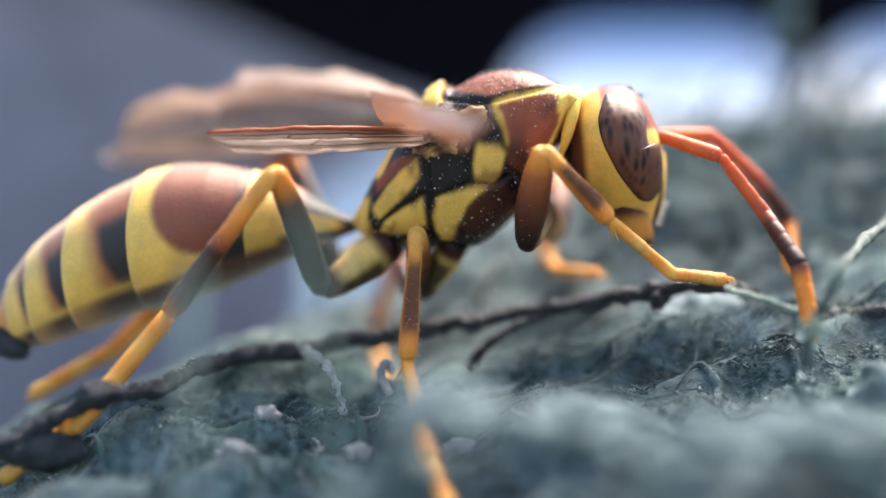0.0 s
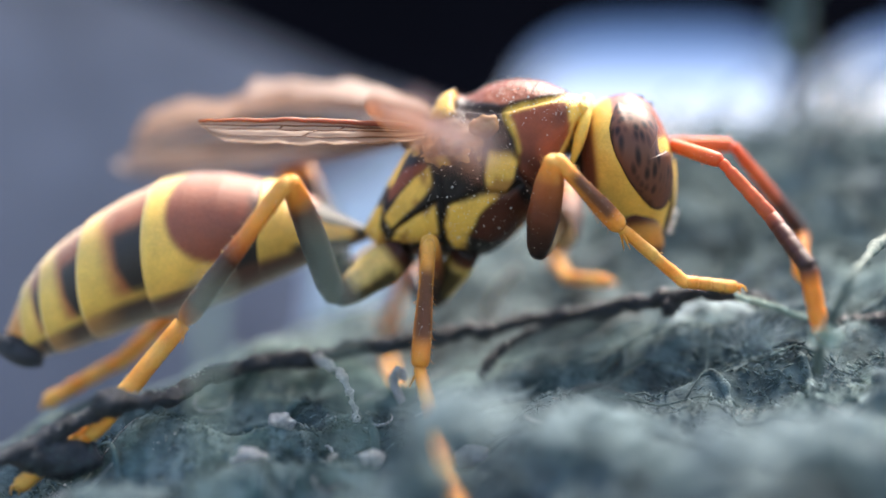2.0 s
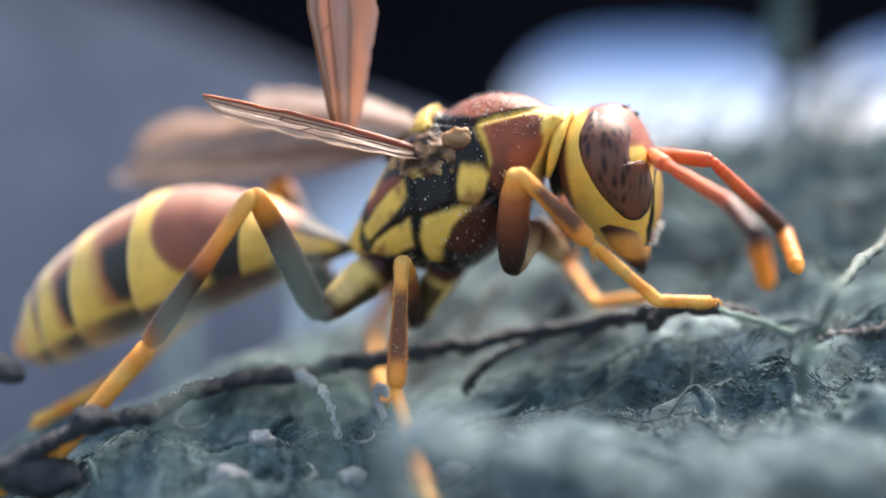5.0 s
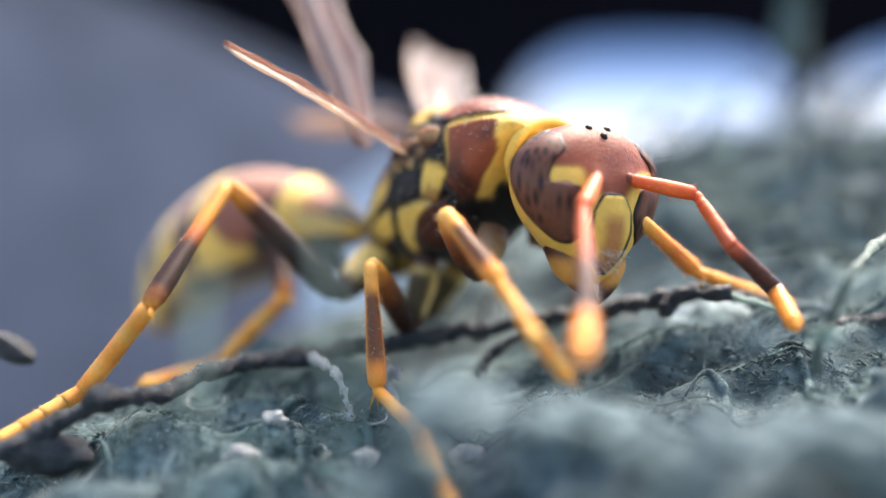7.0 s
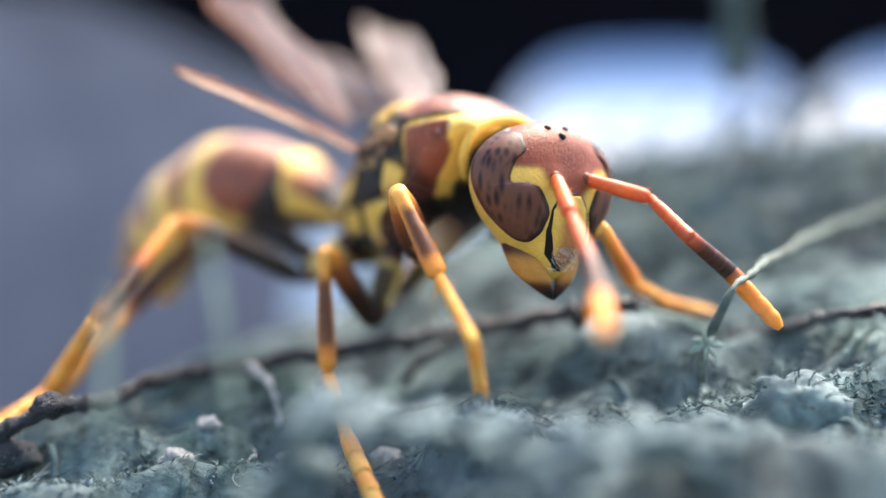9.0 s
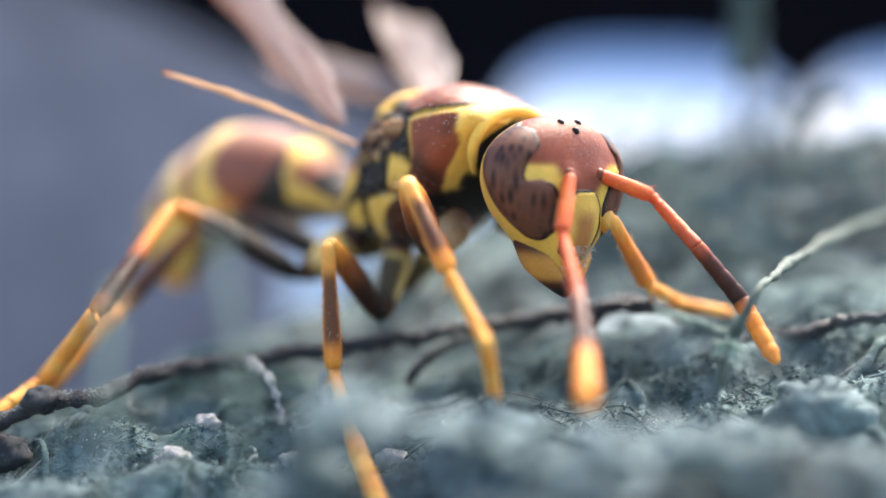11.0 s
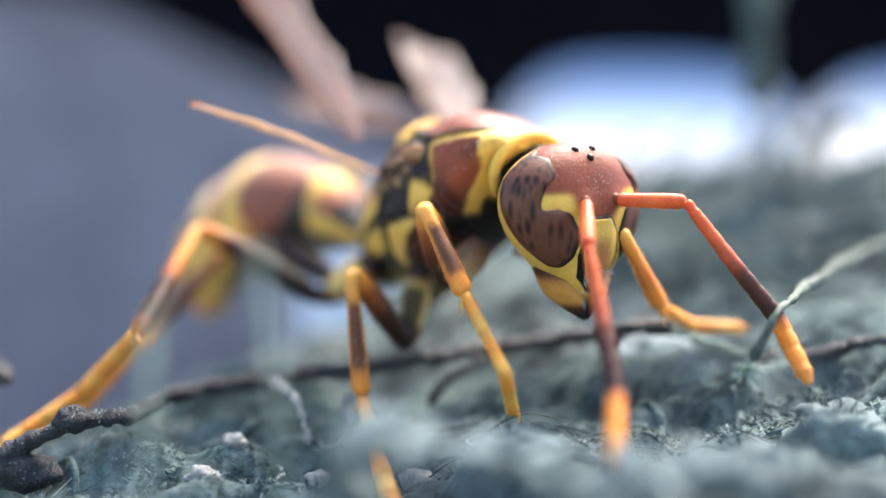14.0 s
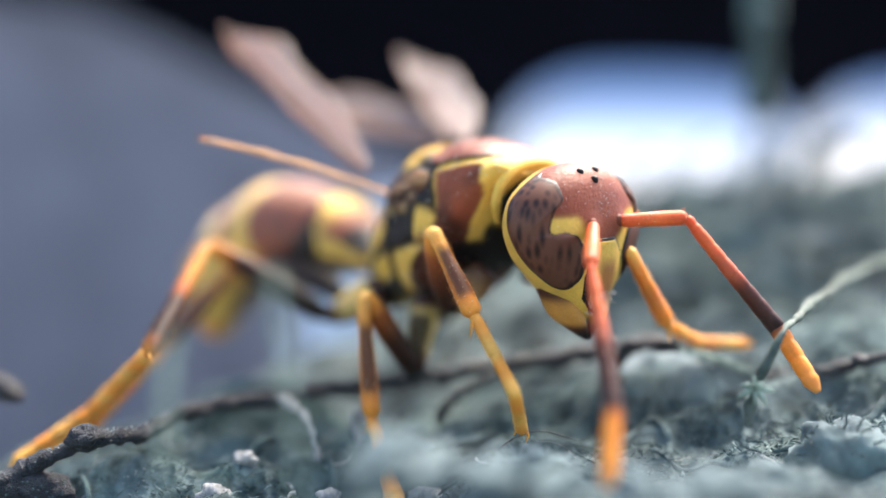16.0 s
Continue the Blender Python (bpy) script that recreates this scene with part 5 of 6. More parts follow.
def make_leg(key):
    size = SIZES[key[1]]
    seed = sum(ord(c) for c in key) * 7
    pair = {"F": "front", "M": "middle", "H": "hind"}[key[1]]
    k = {"F": 1.0, "M": 1.0, "H": 1.12}[key[1]]
    coxa_r = {"F": 0.46, "M": 0.42, "H": 0.56}[key[1]]
    out = [limb("coxa", size[0], [(0, coxa_r * 0.8), (0.35, coxa_r), (0.8, coxa_r * 0.72), (1, coxa_r * 0.4)],
                [(0, BLACK), (0.14, DEEP), (0.26, (0.80, 0.56, 0.17)), (0.66, (0.82, 0.6, 0.24)), (0.8, DEEP), (1, BLACK)] if key[1] != "F" else [(0, DEEP), (0.35, (0.34, 0.2, 0.1)), (0.65, (0.6, 0.42, 0.24)), (0.9, (0.3, 0.16, 0.08)), (1, DEEP)],
                "stout %s hip segment" % pair, seed=seed, streak=None if key[1] == "F" else (0.0, -1.0) if key[1] == "H" else (0.7, -0.7), streak_tint=BLACK)]
    if key[1] == "F":
        tint = [(0, BLACK), (0.25, (0.05, 0.018, 0.010)), (0.5, (0.15, 0.042, 0.018)), (0.75, (0.34, 0.10, 0.03)), (0.92, ORANGE), (1, AMBER)]
        prof = [(0, 0.2), (0.12, 0.32), (0.4, 0.43), (0.75, 0.36), (0.93, 0.25), (1, 0.22)]
    elif key[1] == "M":
        tint = [(0, BLACK), (0.45, DKB), (0.75, (0.3, 0.09, 0.025)), (0.9, ORANGE), (1, AMBER)]
        prof = [(0, 0.18), (0.15, 0.3), (0.5, 0.34), (0.85, 0.28), (1, 0.21)]
    else:
        tint = [(0, BLACK), (0.5, (0.03, 0.02, 0.015)), (0.75, DEEP), (0.87, (0.6, 0.22, 0.03)), (1, ORANGE)]
        prof = [(0, 0.2), (0.15, 0.34), (0.45, 0.37), (0.85, 0.3), (1, 0.22)]
    out.append(limb("femur", size[1], prof, tint, "%s thigh, dark with an orange knee" % pair, seed=seed + 1, hair=50, bow=0.08))
    if key[1] == "H":
        tint = [(0, AMBER), (0.3, ORANGE), (0.45, (0.45, 0.12, 0.03)), (0.55, DKB), (0.85, DKB), (0.95, (0.3, 0.1, 0.03)), (1, ORANGE)]
    else:
        tint = [(0, AMBER), (0.3, ORANGE), (0.6, (0.62, 0.2, 0.04)), (0.85, (0.70, 0.24, 0.04)), (1, ORANGE)]
    out.append(limb("tibia", size[2], [(0, 0.15 * k), (0.06, 0.2 * k), (0.35, 0.2 * k), (0.75, 0.26 * k), (0.93, 0.26 * k), (1, 0.17 * k)], tint,
                    "%s shin, orange with a dark streak" % pair, seed=seed + 2, hair=110, spurs=(-1.2, -1.9), flat=0.9, streak={"RM": (-0.42, 0.9), "LF": (0.0, 1.0), "LM": (1.0, 0.0)}.get(key, (-1.0 if key[0] == "R" else 1.0, 0.0))))
    out.append(foot("foot", size[3], 1 if key[1] != "F" else 2, {"F": 0.165, "M": 0.17, "H": 0.25}[key[1]], False, "long amber %s foot segment" % pair, seed + 3))
    out.append(foot("toe", size[4], 4, {"F": 0.17, "M": 0.23, "H": 0.22}[key[1]], True, "jointed amber %s toe with two claws" % pair, seed + 4))
    limbs[key] = out


for key in LEGS:
    make_leg(key)

ANT_LEN = (1.75, 1.82, 1.82, 1.85)
antennas = {}


def make_antenna(key):
    seed = 300 if key == "R" else 340
    out = [limb("scape", ANT_LEN[0], [(0, 0.13), (0.08, 0.17), (0.7, 0.2), (0.93, 0.19), (1, 0.13)], [(0, RED), (0.5, (0.7, 0.16, 0.04)), (1, RED)], "orange-red antenna stem", seed=seed, hair=30)]
    tones = ([(0, RED), (0.5, (0.6, 0.13, 0.04)), (1, (0.42, 0.09, 0.04))], [(0, (0.40, 0.09, 0.04)), (0.25, (0.10, 0.03, 0.02)), (1, (0.04, 0.02, 0.018))],
             [(0, (0.05, 0.022, 0.018)), (0.08, (0.3, 0.09, 0.03)), (0.22, (0.8, 0.26, 0.035)), (1, (0.86, 0.31, 0.04))])
    for i, tone in enumerate(tones):
        n = 4
        us = np.linspace(0, 1, 41)
        base = np.interp(us, [0, 1], [(0.15, 0.19), (0.19, 0.23), (0.23, 0.21)][i])
        ringed = base * (1 - 0.09 * np.abs(np.cos(us * n * math.pi)) ** 14)
        if i == 2:
            ringed *= np.interp(us, [0, 0.85, 1], [1, 1, 0.45])
        if i == 0:
            ringed *= np.interp(us, [0, 0.06, 0.14, 0.2], [0.75, 0.95, 0.75, 1])
        L = ANT_LEN[i + 1]
        v, f = tube([(u * L * 1.03, 0, 0) for u in us], ringed, 16)
        tu, tc = zip(*tone)
        tc = np.array(tc)
        out.append(part("flagellum", v, f, LIMB, wasp, ("red-brown", "dark brown", "dark brown to bright orange")[i] + " jointed antenna piece",
                        [[float(np.interp(p[0] / L, tu, tc[:, c])) for c in range(3)] for p in v]))
    antennas[key] = out


make_antenna("R")
make_antenna("L")


# ---- wings ----
def make_wing(name, length, width, fold, label, seed, film, shape, dark, light, lead=0.42, curl=0.0, spar=0.05, spar_tint=None):
    """A pleated wing along x from its root. lead: where across it the root line runs; curl: how far the crumpled tip bends over; spar: radius of the front vein."""
    nu, nv = 72, 20
    verts, tint = [], []
    for side in (1, -1):
        for i in range(nu + 1):
            u = i / nu
            w = width * float(np.interp(u, [0, 0.12, 0.45, 0.8, 0.95, 1.0], shape))
            w *= 1 + (0.15 if curl else 0.04) * noise.noise(Vector((u * 6.5, seed * 2.0, 0.5))) * ease(0.3, 0.6, u)
            for j in range(nv + 1):
                q = j / nv
                ragged = 1 + 0.035 * noise.noise(Vector((u * 30, seed * 1.3, 2.5))) * ease(0.6, 1.0, q)
                z = fold * w * (abs(2 * (q * 2.0 % 1.0) - 1) - 0.5) + 0.10 * math.sin(3.2 * u) + 0.05 * noise.noise(Vector((u * 9, q * 5, seed)))
                z += curl * max(0.0, u - 0.62) ** 2 * (1 + 0.8 * noise.noise(Vector((u * 5, q * 2, seed + 3.0)))) + 0.12 * curl * noise.noise(Vector((u * 3.5, q * 2.4, seed))) * ease(0.3, 0.9, u)
                verts.append((u * length * (1 - 0.07 * q), -w * (lead - q * ragged) if lead < 0.1 else -w * (q * ragged - lead), z + side * 0.012))
                tint.append(blend(dark, light, max(0.0, min(1.0, 0.55 + 0.75 * noise.noise(Vector((u * 2.2, q * 9, seed))) + 0.3 * noise.noise(Vector((u * 9, q * 22, seed)))))))
    n, half = nv + 1, (nu + 1) * (nv + 1)
    faces = []
    for i in range(nu):
        for j in range(nv):
            a = i * n + j
            faces.append((a, a + 1, a + n + 1, a + n))
            faces.append((half + a, half + a + n, half + a + n + 1, half + a + 1))
    for i in range(nu):
        for j in (0, nv):
            a = i * n + j
            q = (a, a + n, half + a + n, half + a)
            faces.append(q if j == 0 else q[::-1])
    for i in (0, nu):
        for j in range(nv):
            a = i * n + j
            q = (a, half + a, half + a + 1, a + 1)
            faces.append(q if i == 0 else q[::-1])
    wing = part(name, verts, faces, film, wasp, label, tint)
    pieces = []
    for q, r in ((0, spar), (3, 0.03), (7, 0.028), (13, 0.022)):
        path = [np.array(verts[i * n + q]) for i in range(0, nu + 1, 3)]
        pieces.append(tube(path, np.linspace(r, r * 0.5, len(path)), 6))
    for i, j0, j1 in ((26, 3, 7), (36, 7, 13), (46, 3, 7)):
        path = [np.array(verts[(i + (j - j0)) * n + j]) for j in range(j0, j1 + 1)]
        if len(path) > 1:
            pieces.append(tube(path, 0.022, 5))
    for k, (v, f) in enumerate(pieces):
        if k == 0 and spar_tint:
            part("spar", v, f, LIMB, wing, "stout red-brown front vein", [spar_tint] * len(v))
        else:
            part("vein", v, f, VEIN, wing)
    return wing


fore_r = make_wing("forewing", 5.6, 1.0, 0.12, "narrow folded amber wing with a stout front vein", 1, WING_DULL, (0.35, 0.6, 0.85, 0.8, 0.72, 0.5), (0.32, 0.21, 0.14), (0.66, 0.54, 0.44), 0.0, 0.0, 0.085, (0.22, 0.08, 0.05))
fore_l = make_wing("forewing", 10.8, 2.7, 0.3, "broad crumpled brown wing on the far side", 2, WING_FAR, (0.25, 0.5, 0.9, 1.0, 0.7, 0.3), (0.10, 0.062, 0.045), (0.58, 0.48, 0.43), 0.42, 1.2)
hind_l = make_wing("hindwing", 7.4, 2.3, 0.34, "crumpled pale brown hind wing on the far side", 5, WING_FAR, (0.3, 0.6, 0.95, 0.75, 0.85, 0.45), (0.42, 0.34, 0.31), (0.88, 0.83, 0.80), 0.42, 2.5)
hind = make_wing("hindwing", 7.6, 2.2, 0.34, "raised amber brown wing with dark veins", 3, WING, (0.22, 0.42, 0.82, 0.78, 0.9, 0.4), (0.09, 0.032, 0.012), (0.42, 0.19, 0.075), 0.42, 0.7)


# ---- twigs, strands and crumbs on the moss ----
def twig(name, pts, radius, material, label, category="twig", n=60, rough=0.22, seed=0, taper=0.7, knots=0.25):
    path = curve_points(pts, n)
    rng = np.random.default_rng(seed)
    wob = np.array([noise.noise_vector(Vector((seed * 3.1 + i * 0.35, 0.2, 1.4))) for i in range(n)]) * radius * 0.55
    r = radius * np.linspace(1, taper, n) * (1 + knots * np.array([noise.noise(Vector((i * 0.45, seed * 1.7, 0.3))) for i in range(n)]) * 2)
    v, f = tube(path + wob, np.abs(r) + 0.01, 12, rough, seed)
    return tagged(part(name, v, f, material), label, category)


def lump(name, c, r, material, label, category, seed=0, amp=0.16, turn=0):
    def shape(p):
        return p * (1 + amp * noise.noise(Vector(p) * 1.7 + Vector((seed, 0, 0))) + amp * 0.5 * noise.noise(Vector(p) * 5.0 + Vector((seed, 2, 0))))
    v, f = ellipsoid((0, 0, 0), r, 32, 24, shape)
    ob = tagged(part(name, v, f, material), label, category)
    ob.matrix_basis = pose(c[0] * MM, c[1] * MM, c[2] * MM, 0, -turn, 0)
    return ob


main_twig = twig("twig", [(-12.2, -4.0, -5.45), (-10.4, -3.6, -4.65), (-9.4, -3.4, -4.14), (-7.7, -3.2, -3.42), (-7.1, -2.9, -3.4), (-6.45, -1.8, -3.08), (-5.1, -0.3, -2.8), (-3.65, 0.0, -2.72), (-2.4, 0.4, -2.45),
              (-1.25, 0.6, -2.3), (0.7, 0.8, -2.0), (2.75, 0.8, -1.67), (4.75, 0.2, -1.3), (5.85, -0.4, -1.05), (7.25, -0.9, -0.93)], 0.225, TWIG,
     "thin charred knotty twig lying across the moss", n=170, seed=3, taper=0.85, knots=0.3, rough=0.15)
# Pale grains on the twig's upper side: crust, plus highlights put into colour.
grains = []
rng = np.random.default_rng(88)
for k in range(900):
    i = int(rng.uniform(0, 168))
    p = np.mean([main_twig.data.vertices[i * 12 + j].co / MM for j in range(12)], axis=0)
    a, g = rng.normal(math.pi / 2, 0.6), rng.uniform(0.012, 0.035)
    if noise.noise(Vector((p[0] * 0.9, 3.0, 0.5))) + (0.25 if p[0] < -2.5 else -0.12) < 0.02:
        continue
    c = p + 0.21 * np.array((0.0, -math.cos(a), math.sin(a))) + rng.normal(0, 0.02, 3)
    grains.append(([c + g * rng.uniform(0.7, 1.4) * np.array(d) for d in ((1.4, 0, 0), (-1.4, 0, 0), (0, 1, 0), (0, -1, 0), (0, 0, 0.8), (0, 0, -0.8))],
                   [(0, 2, 4), (2, 1, 4), (1, 3, 4), (3, 0, 4), (2, 0, 5), (1, 2, 5), (3, 1, 5), (0, 3, 5)]))
v, f = merge(*grains)
tagged(part("crust_highlights", v, f, LICHEN, main_twig, "pale crust and painted highlights on the upper side", smooth=False), kind="stuff")
side = twig("side_twig", [(0.7, -0.2, -3.15), (1.15, 0.2, -2.6), (1.75, 0.4, -2.2), (2.9, 0.7, -1.75)], 0.13, TWIG, "short dark side twig joining the long one", "", seed=5)
side.parent = main_twig
hook = twig("hooked_stem", [(-3.65, -0.3, -2.7), (-3.2, -1.2, -2.82), (-2.82, -1.7, -3.1), (-2.56, -1.9, -3.75), (-2.35, -2.0, -4.7)], 0.11, CRUST, "pale crusted hooked stem", "", seed=8, taper=0.55, rough=0.4, knots=0.5)
hook.parent = main_twig
twig("curled_stem", [(-1.35, -1.2, -3.75), (-1.5, -1.0, -3.5), (-1.62, -0.95, -3.2), (-1.5, -0.95, -2.95), (-1.36, -0.95, -2.98), (-1.38, -0.95, -3.2)], 0.1, CRUST, "small curled crusted grey stem", "stem", seed=11, taper=0.8)
twig("upright_stem", [(1.9, 4.0, -0.4), (1.2, 4.0, -1.2), (1.05, 3.8, -2.2), (1.1, 3.6, -3.0)], 0.12, LICHEN, "thin grey upright stem in the moss", "stem", seed=14)
strand = twig("green_strand", [(16.03, 4.00, 2.02), (13.55, 2.00, 1.32), (11.23, -1.00, 0.50), (9.61, -3.60, -0.16), (8.89, -4.80, -0.53), (8.56, -4.80, -1.24), (8.32, -4.70, -1.82), (8.26, -4.40, -2.68)], 0.13, STEMGREEN, "pale green jointed strand arching over the moss", "strand", n=60, seed=17, knots=0.4)
rng = np.random.default_rng(19)
for k in range(7):
    a, ln = k * 0.9 + rng.uniform(-0.2, 0.2), rng.uniform(0.28, 0.5)
    tip = np.array((math.cos(a) * ln, -0.15, math.sin(a) * ln))
    path = curve_points([np.zeros(3), tip * 0.55 + (0, -0.08, 0.05), tip], 9)
    v, f = tube(path + np.array((8.26, -4.90, -1.80)), 0.085 * np.sin(np.linspace(0.35, 3.0, 9)), 7, 0.05, k, 0.5)
    part("leaf", v, f, LEAFY, strand)
twig("rootlet", [(9.6, 0.0, -2.0), (10.57, -0.5, -1.78), (11.2, -1.0, -1.65), (11.9, -1.5, -1.3), (12.8, -2.0, -1.11), (14.5, -2.5, -0.9)], 0.2, TWIG, "crusted dark rootlet on the moss", "root", seed=20)
twig("arched_root", [(5.5, -0.4, -1.35), (6.2, -0.1, -1.02), (7.4, 0.1, -0.95), (8.6, 0.6, -1.25)], 0.22, TWIG, "arched dark root under the twig end", "root", seed=23)
twig("straw", [(7.2, -0.6, -1.0), (8.2, -0.5, -1.25), (9.4, -0.3, -1.65)], 0.09, LEAFY, "pale straw sliver by the twig", "straw", n=30, seed=26, rough=0.1, knots=0.05)
twig("blade", [(-2.3, -11.6, 0.7), (-2.16, -11.5, -0.25), (-1.96, -11.5, -1.37), (-1.7, -11.2, -4.9), (-1.6, -11.0, -8.6)], 0.075, LEAFY, "soft green upright moss blade", "moss blade", seed=29, rough=0.08, taper=0.2)
twig("blade", [(-4.1, -11.5, -0.45), (-4.2, -11.5, -1.42), (-4.2, -11.4, -2.67), (-4.25, -11.2, -5.3), (-4.3, -11.0, -8.6)], 0.085, LEAFY, "soft green upright moss blade", "moss blade", seed=32, rough=0.08, taper=0.2)
twig("tall_stalk", [(13.9, 15.2, 18.0), (13.85, 15.0, 12.0), (13.8, 15.0, 10.0), (13.74, 15.0, 8.0)], 0.62, FIBRE, "grey-green seed stalk standing behind the mound", "stalk", seed=35, rough=0.05, taper=0.8)
twig("stalk_stem", [(13.74, 15.0, 8.2), (13.6, 15.0, 6.0), (13.5, 14.8, 3.2), (13.5, 14.6, 2.0)], 0.16, TWIG, "thin dark stem below the seed stalk", "stem", seed=38, rough=0.05, taper=0.8)


def frond(pts, radius, seed):
    """A soft moss frond: a stem set with plump leaflets."""
    path = curve_points(pts, 60)
    v, f = tube(path, np.linspace(radius * 0.55, radius * 0.3, 60), 10, 0.2, seed)
    ob = tagged(part("moss_frond", v, f, HOAR), "soft drooping frond of grey-green moss leaflets", "moss frond")
    rng = np.random.default_rng(seed)
    lv, lf = ellipsoid((0.5, 0, 0), (0.62, 0.3, 0.2), 14, 10, lambda p: p * (1 + 0.35 * noise.noise(Vector(p) * 1.9 + Vector((seed, 0, 0)))))
    first = None
    for k in range(46):
        i = 2 + int(k * 1.2)
        if first is None:
            first = leaf = part("leaflet", lv, lf, HOAR, ob)
        else:
            leaf = new("leaflet", first.data)
            leaf.parent = ob
        d = path[i + 1] - path[i]
        turn = math.degrees(math.atan2(d[1], d[0]))
        x, y, z = path[i] * MM
        k3 = radius * rng.uniform(1.4, 2.6)
        leaf.matrix_basis = pose(x, y, z, rng.uniform(-40, 40), -rng.uniform(-25, 50), turn + (60 if k % 2 else -60) + rng.normal(0, 20)) @ Matrix.Scale(k3, 4)


frond([(-1.6, -9.6, -7.6), (-1.19, -10.20, -3.98), (-0.88, -10.40, -3.25), (-0.39, -10.50, -2.89), (0.65, -10.50, -2.89), (1.93, -10.40, -3.15), (3.05, -10.20, -3.58), (3.89, -10.00, -4.27), (4.4, -9.6, -6.6)], 0.46, 41)
frond([(2.9, -9.0, -6.4), (3.4, -10.0, -4.6), (4.4, -10.4, -3.75), (5.6, -10.4, -3.5), (6.9, -10.2, -3.8), (7.6, -9.8, -5.4)], 0.42, 44)
for i, (x, y, r) in enumerate(((-2.4, -10.0, (1.3, 1.0, 0.7)), (5.6, -8.0, (1.7, 1.2, 0.9)), (8.2, -6.5, (1.5, 1.2, 0.8)), (10.6, -4.2, (1.2, 1.0, 0.9)), (3.0, -5.2, (1.1, 0.8, 0.5)))):
    base = (x, y, ground_height(x, y) + r[2] * 0.25)
    tuft = lump("moss_tuft", base, r, HOAR, "soft grey-green tuft of moss", "moss tuft", 40 + i, 0.28)
    rng = np.random.default_rng(70 + i)
    pieces = []
    for k in range(90):
        d = rng.normal(0, 1, 3)
        d[2] = abs(d[2])
        d /= np.linalg.norm(d)
        p = d * np.array(r) * 0.85
        q = d * rng.uniform(0.2, 0.5) + rng.normal(0, 0.08, 3)
        pieces.append(tube(curve_points([p, p + q * 0.6, p + q + (0.1, 0, -0.12)], 8), np.linspace(0.035, 0.012, 8), 5, 0.2, k))
    v, f = merge(*pieces)
    tagged(part("fuzz", v, f, FIBRE, tuft, "fine moss strands"), kind="stuff")
for i, (c, r, turn, count, hair) in enumerate((((7.0, 1.3, -2.05), (1.5, 0.7, 0.8), 10, 240, 0.4), ((7.9, -0.7, -2.6), (0.45, 0.3, 0.55), -8, 700, 0.85))):
    pad = lump("moss_lump", c, r, MILK, "milky pale lump of moss with loose hairs", "moss lump", 61 + i, 0.4, turn)
    rng = np.random.default_rng(110 + i)
    pieces = []
    for k in range(count):
        d = rng.normal(0, 1, 3)
        d /= np.linalg.norm(d)
        p = d * np.array(r) * 0.92
        q = d * rng.uniform(0.3, 1.0) * hair + rng.normal(0, 0.12, 3)
        pieces.append(tube(curve_points([p, p + q * 0.6, p + q + (0.05, 0, -0.05)], 6), np.linspace(0.014, 0.005, 6), 4, 0.1, k))
    v, f = merge(*pieces)
    tagged(part("hairs", v, f, MILK, pad, "fine loose pale hairs"), kind="stuff")
gall = lump("gall", (-9.6, -3.2, -4.78), (1.05, 0.6, 0.52), TWIG, "dark oval gall with a crusted skin", "", 2, 0.2, -4)
gall.parent = main_twig
rng = np.random.default_rng(90)
grains = []
for k in range(160):
    d = rng.normal(0, 1, 3)
    d /= np.linalg.norm(d)
    grains.append(ellipsoid(d * (1.03, 0.59, 0.51), (0.035, 0.035, 0.03), 6, 5))
v, f = merge(*grains)
tagged(part("crust", v, f, FIBRE, gall, "grey-green crust specks"), kind="stuff")
lump("knot", (-8.2, -3.6, -3.4), (0.42, 0.35, 0.32), TWIG, "small dark knot", "", 5, 0.25, 15).parent = main_twig
lump("knot", (-5.9, -0.9, -2.98), (0.3, 0.24, 0.22), TWIG, "small dark knot", "", 9, 0.3, 10).parent = main_twig
lump("knot", (2.85, 0.75, -1.62), (0.26, 0.22, 0.2), TWIG, "small dark knot", "", 12, 0.3, 0).parent = main_twig
lump("bud", (-11.75, 0.0, -2.5), (0.75, 0.4, 0.36), TWIG, "dark pointed twig bud", "bud", 7, 0.1, -25)
for i, (x, y, r) in enumerate(((-4.3, -2.6, 0.32), (0.4, -2.9, 0.42), (-2.0, -3.6, 0.3), (-4.9, -3.6, 0.4), (0.2, -1.5, 0.4), (3.6, -2.6, 0.3))):
    lump("crumb", (x, y, ground_height(x, y) + r * 0.25), (r, r * 0.8, r * 0.7), MOSS if i > 3 else CRUST, "crusted grey crumb on the moss", "crumb", 20 + i, 0.35)


def make_curls():
    """Small pale dry curls that lie on the moss near the wasp."""
    rng = np.random.default_rng(31)
    pieces = []
    for k in range(14):
        x, y = rng.uniform(-7, 3), rng.uniform(-4.5, 2.0)
        z = ground_height(x, y)
        rad, a0, sweep = rng.uniform(0.12, 0.5), rng.uniform(0, 6.28), rng.uniform(1.5, 4.5)
        tilt = rng.uniform(0.2, 1.0)
        path = [(x + rad * math.cos(a0 + sweep * u), y + rad * math.sin(a0 + sweep * u), z + 0.03 + rad * tilt * (0.5 + 0.5 * math.sin(a0 + sweep * u))) for u in np.linspace(0, 1, 14)]
        pieces.append(tube(path, np.linspace(0.045, 0.015, 14) * rng.uniform(0.6, 1.5), 6, 0.35, k))
    v, f = merge(*pieces)
    tagged(part("dry_curls", v, f, LICHEN), "scattered pale dry curls on the moss", "moss", kind="stuff")


make_curls()


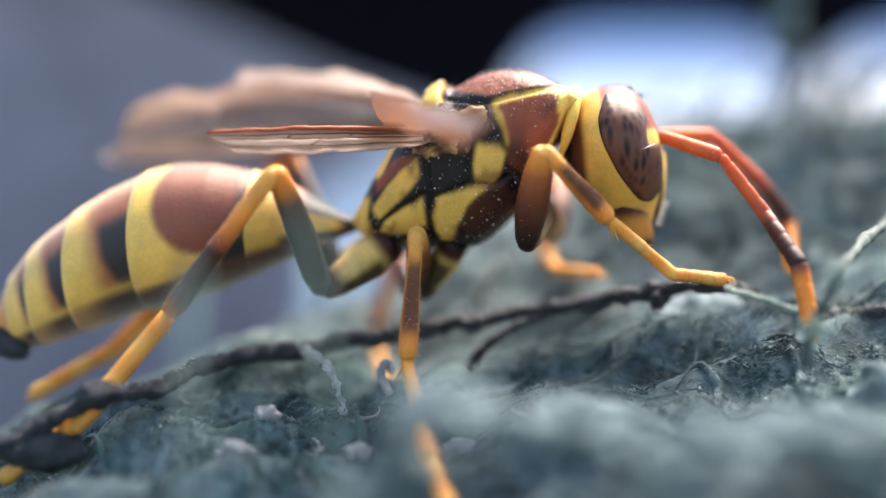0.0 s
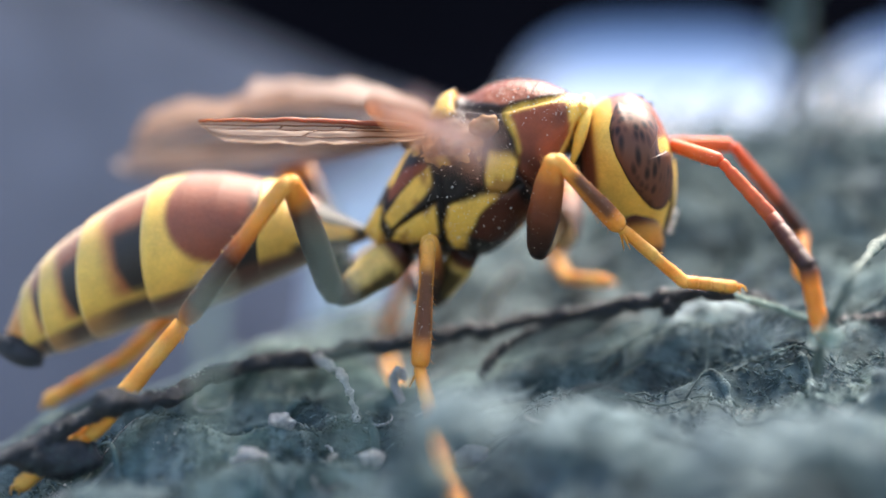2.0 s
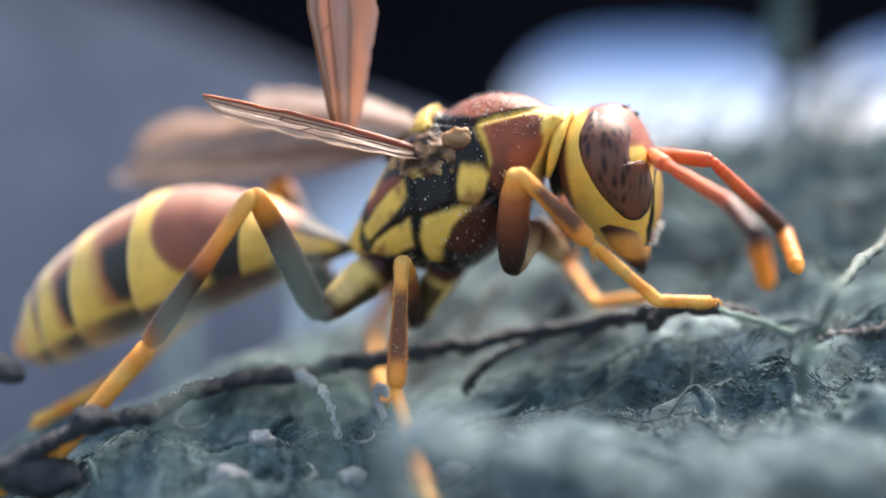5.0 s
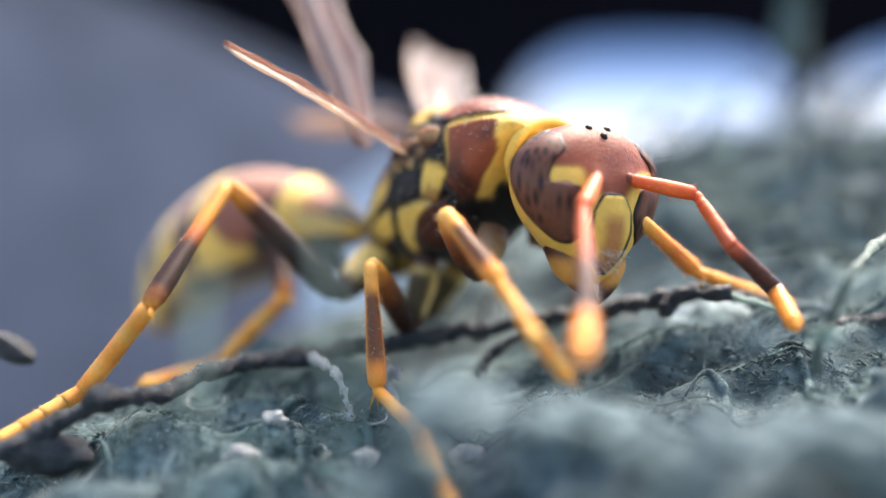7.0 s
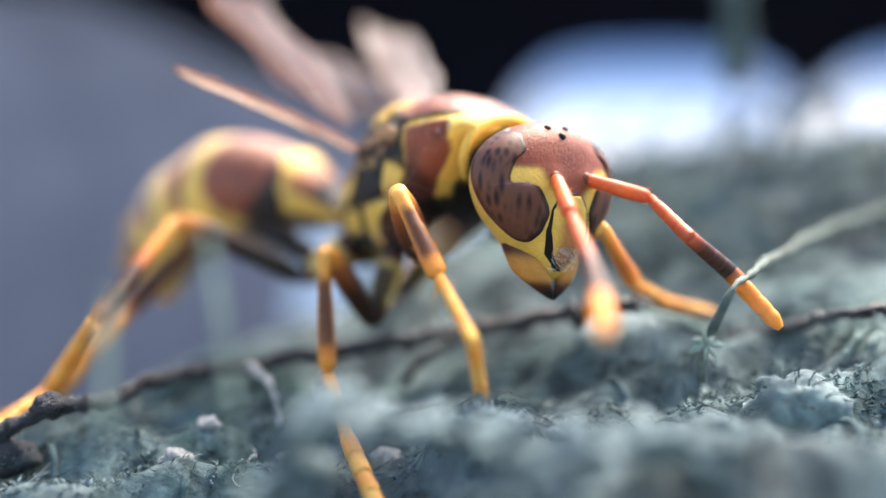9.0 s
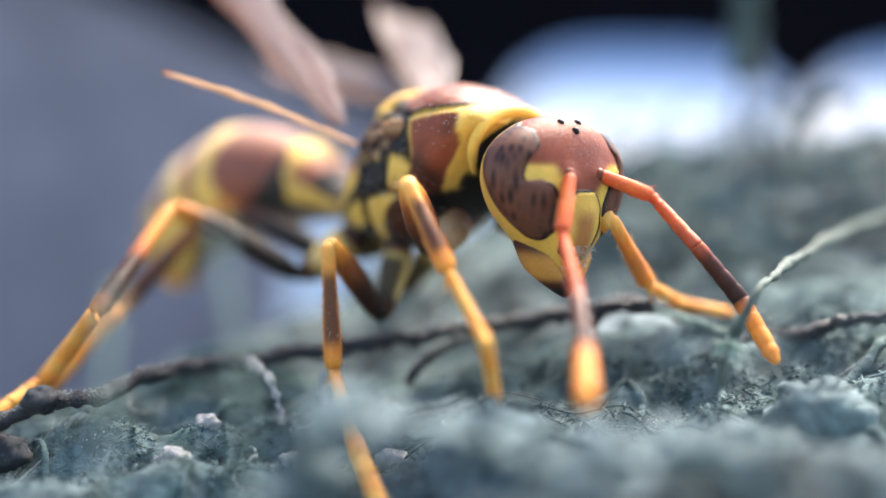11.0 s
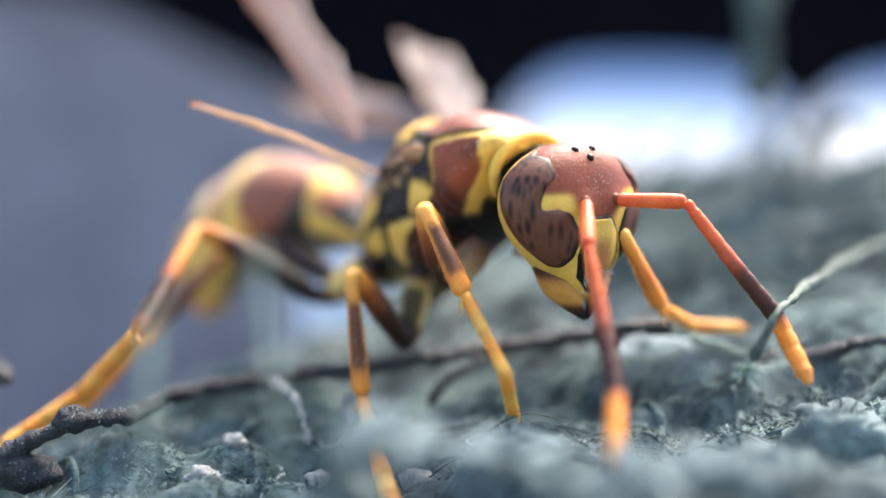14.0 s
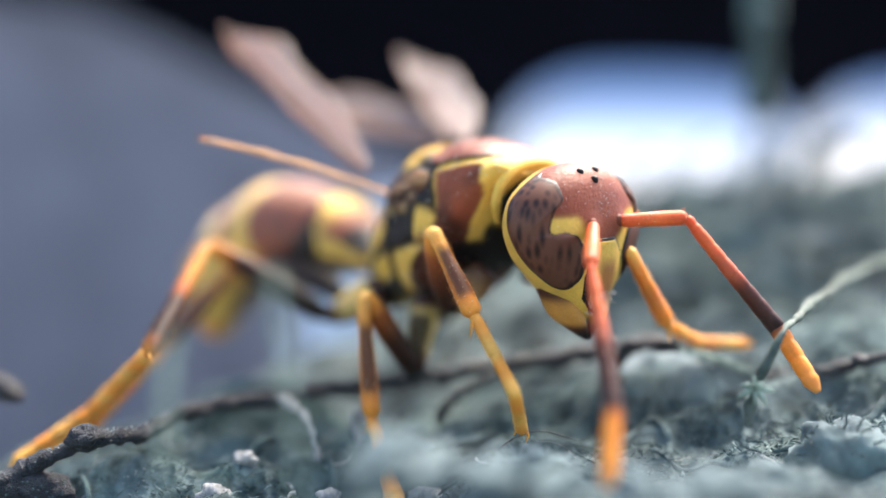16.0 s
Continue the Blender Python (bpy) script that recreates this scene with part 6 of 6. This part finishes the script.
# ---- movement ----
def key_runs(ob, rows, times, face=None):
    """Keys a rigid piece that runs from a to b, in the space of the wasp; face: the way its flat side looks."""
    last, keys = None, []
    for t in times:
        a, b = rows(t)
        last = aimed(a, b, last, (0.1, 0.2, 1)) if face is None else aimed(a, b, None, face(t))
        keys.append((t, root_at(t).inverted() @ last))
    walk(ob, keys)


def leg_joints(key, t):
    rows, hip = LEGS[key]
    size = SIZES[key[1]]
    base = root_at(t) @ (Vector(hip) * MM) / MM
    pts = [np.array(base)]
    lift = 0.0
    for g0, g1 in ((4.4, 6.4),):
        shift = 0.25 * ("RF", "LM", "RH", "LF", "RM", "LH").index(key)
        u = (t - g0 - 0.1 - shift) / 0.55
        if 0 < u < 1:
            lift = 0.9 * math.sin(math.pi * u)
    for i, (q, s) in enumerate(zip(state(rows, t), size)):
        q = q + np.array((0, 0, lift * (0, 0.3, 0.8, 1.0, 1.0)[i]))
        d = q - pts[-1]
        pts.append(pts[-1] + d / np.linalg.norm(d) * s)
    return pts


def antenna_joints(key, t):
    s = -1 if key == "R" else 1
    base = (root_at(t) @ head_at(t) @ (Vector((1.26, s * 0.52, 0.32)) * MM)) / MM
    pts = [np.array(base)]
    for q, ln in zip(state(ANTENNA_R if key == "R" else ANTENNA_L, t), ANT_LEN):
        d = q - pts[-1]
        pts.append(pts[-1] + d / np.linalg.norm(d) * ln)
    return pts


def motions():
    walk(wasp, [(t, root_at(t)) for t in TIMES])
    walk(head, [(t, head_at(t)) for t in TIMES])
    rows = []
    for t in TIMES:
        yaw, up, _, _ = (float(v) for v in state(TAIL, t))
        base = root_at(t) @ (Vector((-3.35, 0, -1.22)) * MM)
        rows.append((t, root_at(t).inverted() @ Matrix.Translation(base) @ pose(0, 0, 0, 0, up, yaw)))
    walk(abdomen, rows)
    curls = [[] for _ in segments]
    for t in TIMES:
        _, _, down, aside = (float(v) for v in state(TAIL, t))
        m = Matrix()
        for k, s in enumerate(JOINTS):
            hinge = Matrix.Translation((-along(s) * MM, 0, (0.65 * np.interp(s, S_, UP_) + 0.35 * np.interp(s, S_, DN_)) * MM))
            m = m @ hinge @ pose(0, 0, 0, 0, -down * (0.6 if k == 0 else 1.0), -aside) @ hinge.inverted()
            curls[k].append((t, m.copy()))
    for ob, keys in zip(segments, curls):
        walk(ob, keys)
    for key, pieces in limbs.items():
        for i, ob in enumerate(pieces):
            key_runs(ob, lambda t: (leg_joints(key, t)[i], leg_joints(key, t)[i + 1]), TIMES)
    for key, pieces in antennas.items():
        for i, ob in enumerate(pieces):
            key_runs(ob, lambda t: (antenna_joints(key, t)[i], antenna_joints(key, t)[i + 1]), TIMES)
    key_runs(fore_r, lambda t: state(FORE_R, t), TIMES, lambda t: blend(blend((0, -0.75, 0.65), (0.37, -0.30, 0.93), ease(4.4, 6.4, t)), (0.37, 0.06, 0.93), ease(9.3, 11.2, t)))
    key_runs(fore_l, lambda t: state(FORE_L, t), TIMES, lambda t: blend((0, -1, 0.2), (0.25, -0.75, 0.6), ease(4.6, 6.4, t)))
    key_runs(hind_l, lambda t: state(HIND_L, t), TIMES, lambda t: blend((0.1, -1, 0.3), (0.3, -0.65, 0.7), ease(4.6, 6.4, t)))
    fine = sorted(set(TIMES) | {round(float(v), 2) for v in np.arange(0, 4.31, 0.1)} | {round(float(v), 2) for v in np.arange(11.3, 13.3, 0.1)})
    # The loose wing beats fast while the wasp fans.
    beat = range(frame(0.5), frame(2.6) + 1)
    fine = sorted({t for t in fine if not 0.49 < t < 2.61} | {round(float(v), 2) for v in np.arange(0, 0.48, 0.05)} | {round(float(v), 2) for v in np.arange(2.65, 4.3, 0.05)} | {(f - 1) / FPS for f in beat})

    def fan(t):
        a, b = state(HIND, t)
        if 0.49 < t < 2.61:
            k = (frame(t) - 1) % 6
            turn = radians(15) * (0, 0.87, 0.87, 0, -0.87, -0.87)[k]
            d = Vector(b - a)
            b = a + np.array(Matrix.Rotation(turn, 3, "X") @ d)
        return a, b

    def facing(t):
        u = ease(2.6, 0.8, fan(t)[1][1]) * ease(4.6, 6.2, t)
        side = blend(blend((0.25, -1, -0.12), (0.4, -0.55, 0.75), ease(4.6, 6.2, t)), (0.6, -0.78, -0.28), u)
        return blend(side, (0.1, 0.35, 1), ease(-1.5, -5.5, fan(t)[1][1]))

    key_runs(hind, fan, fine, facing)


motions()
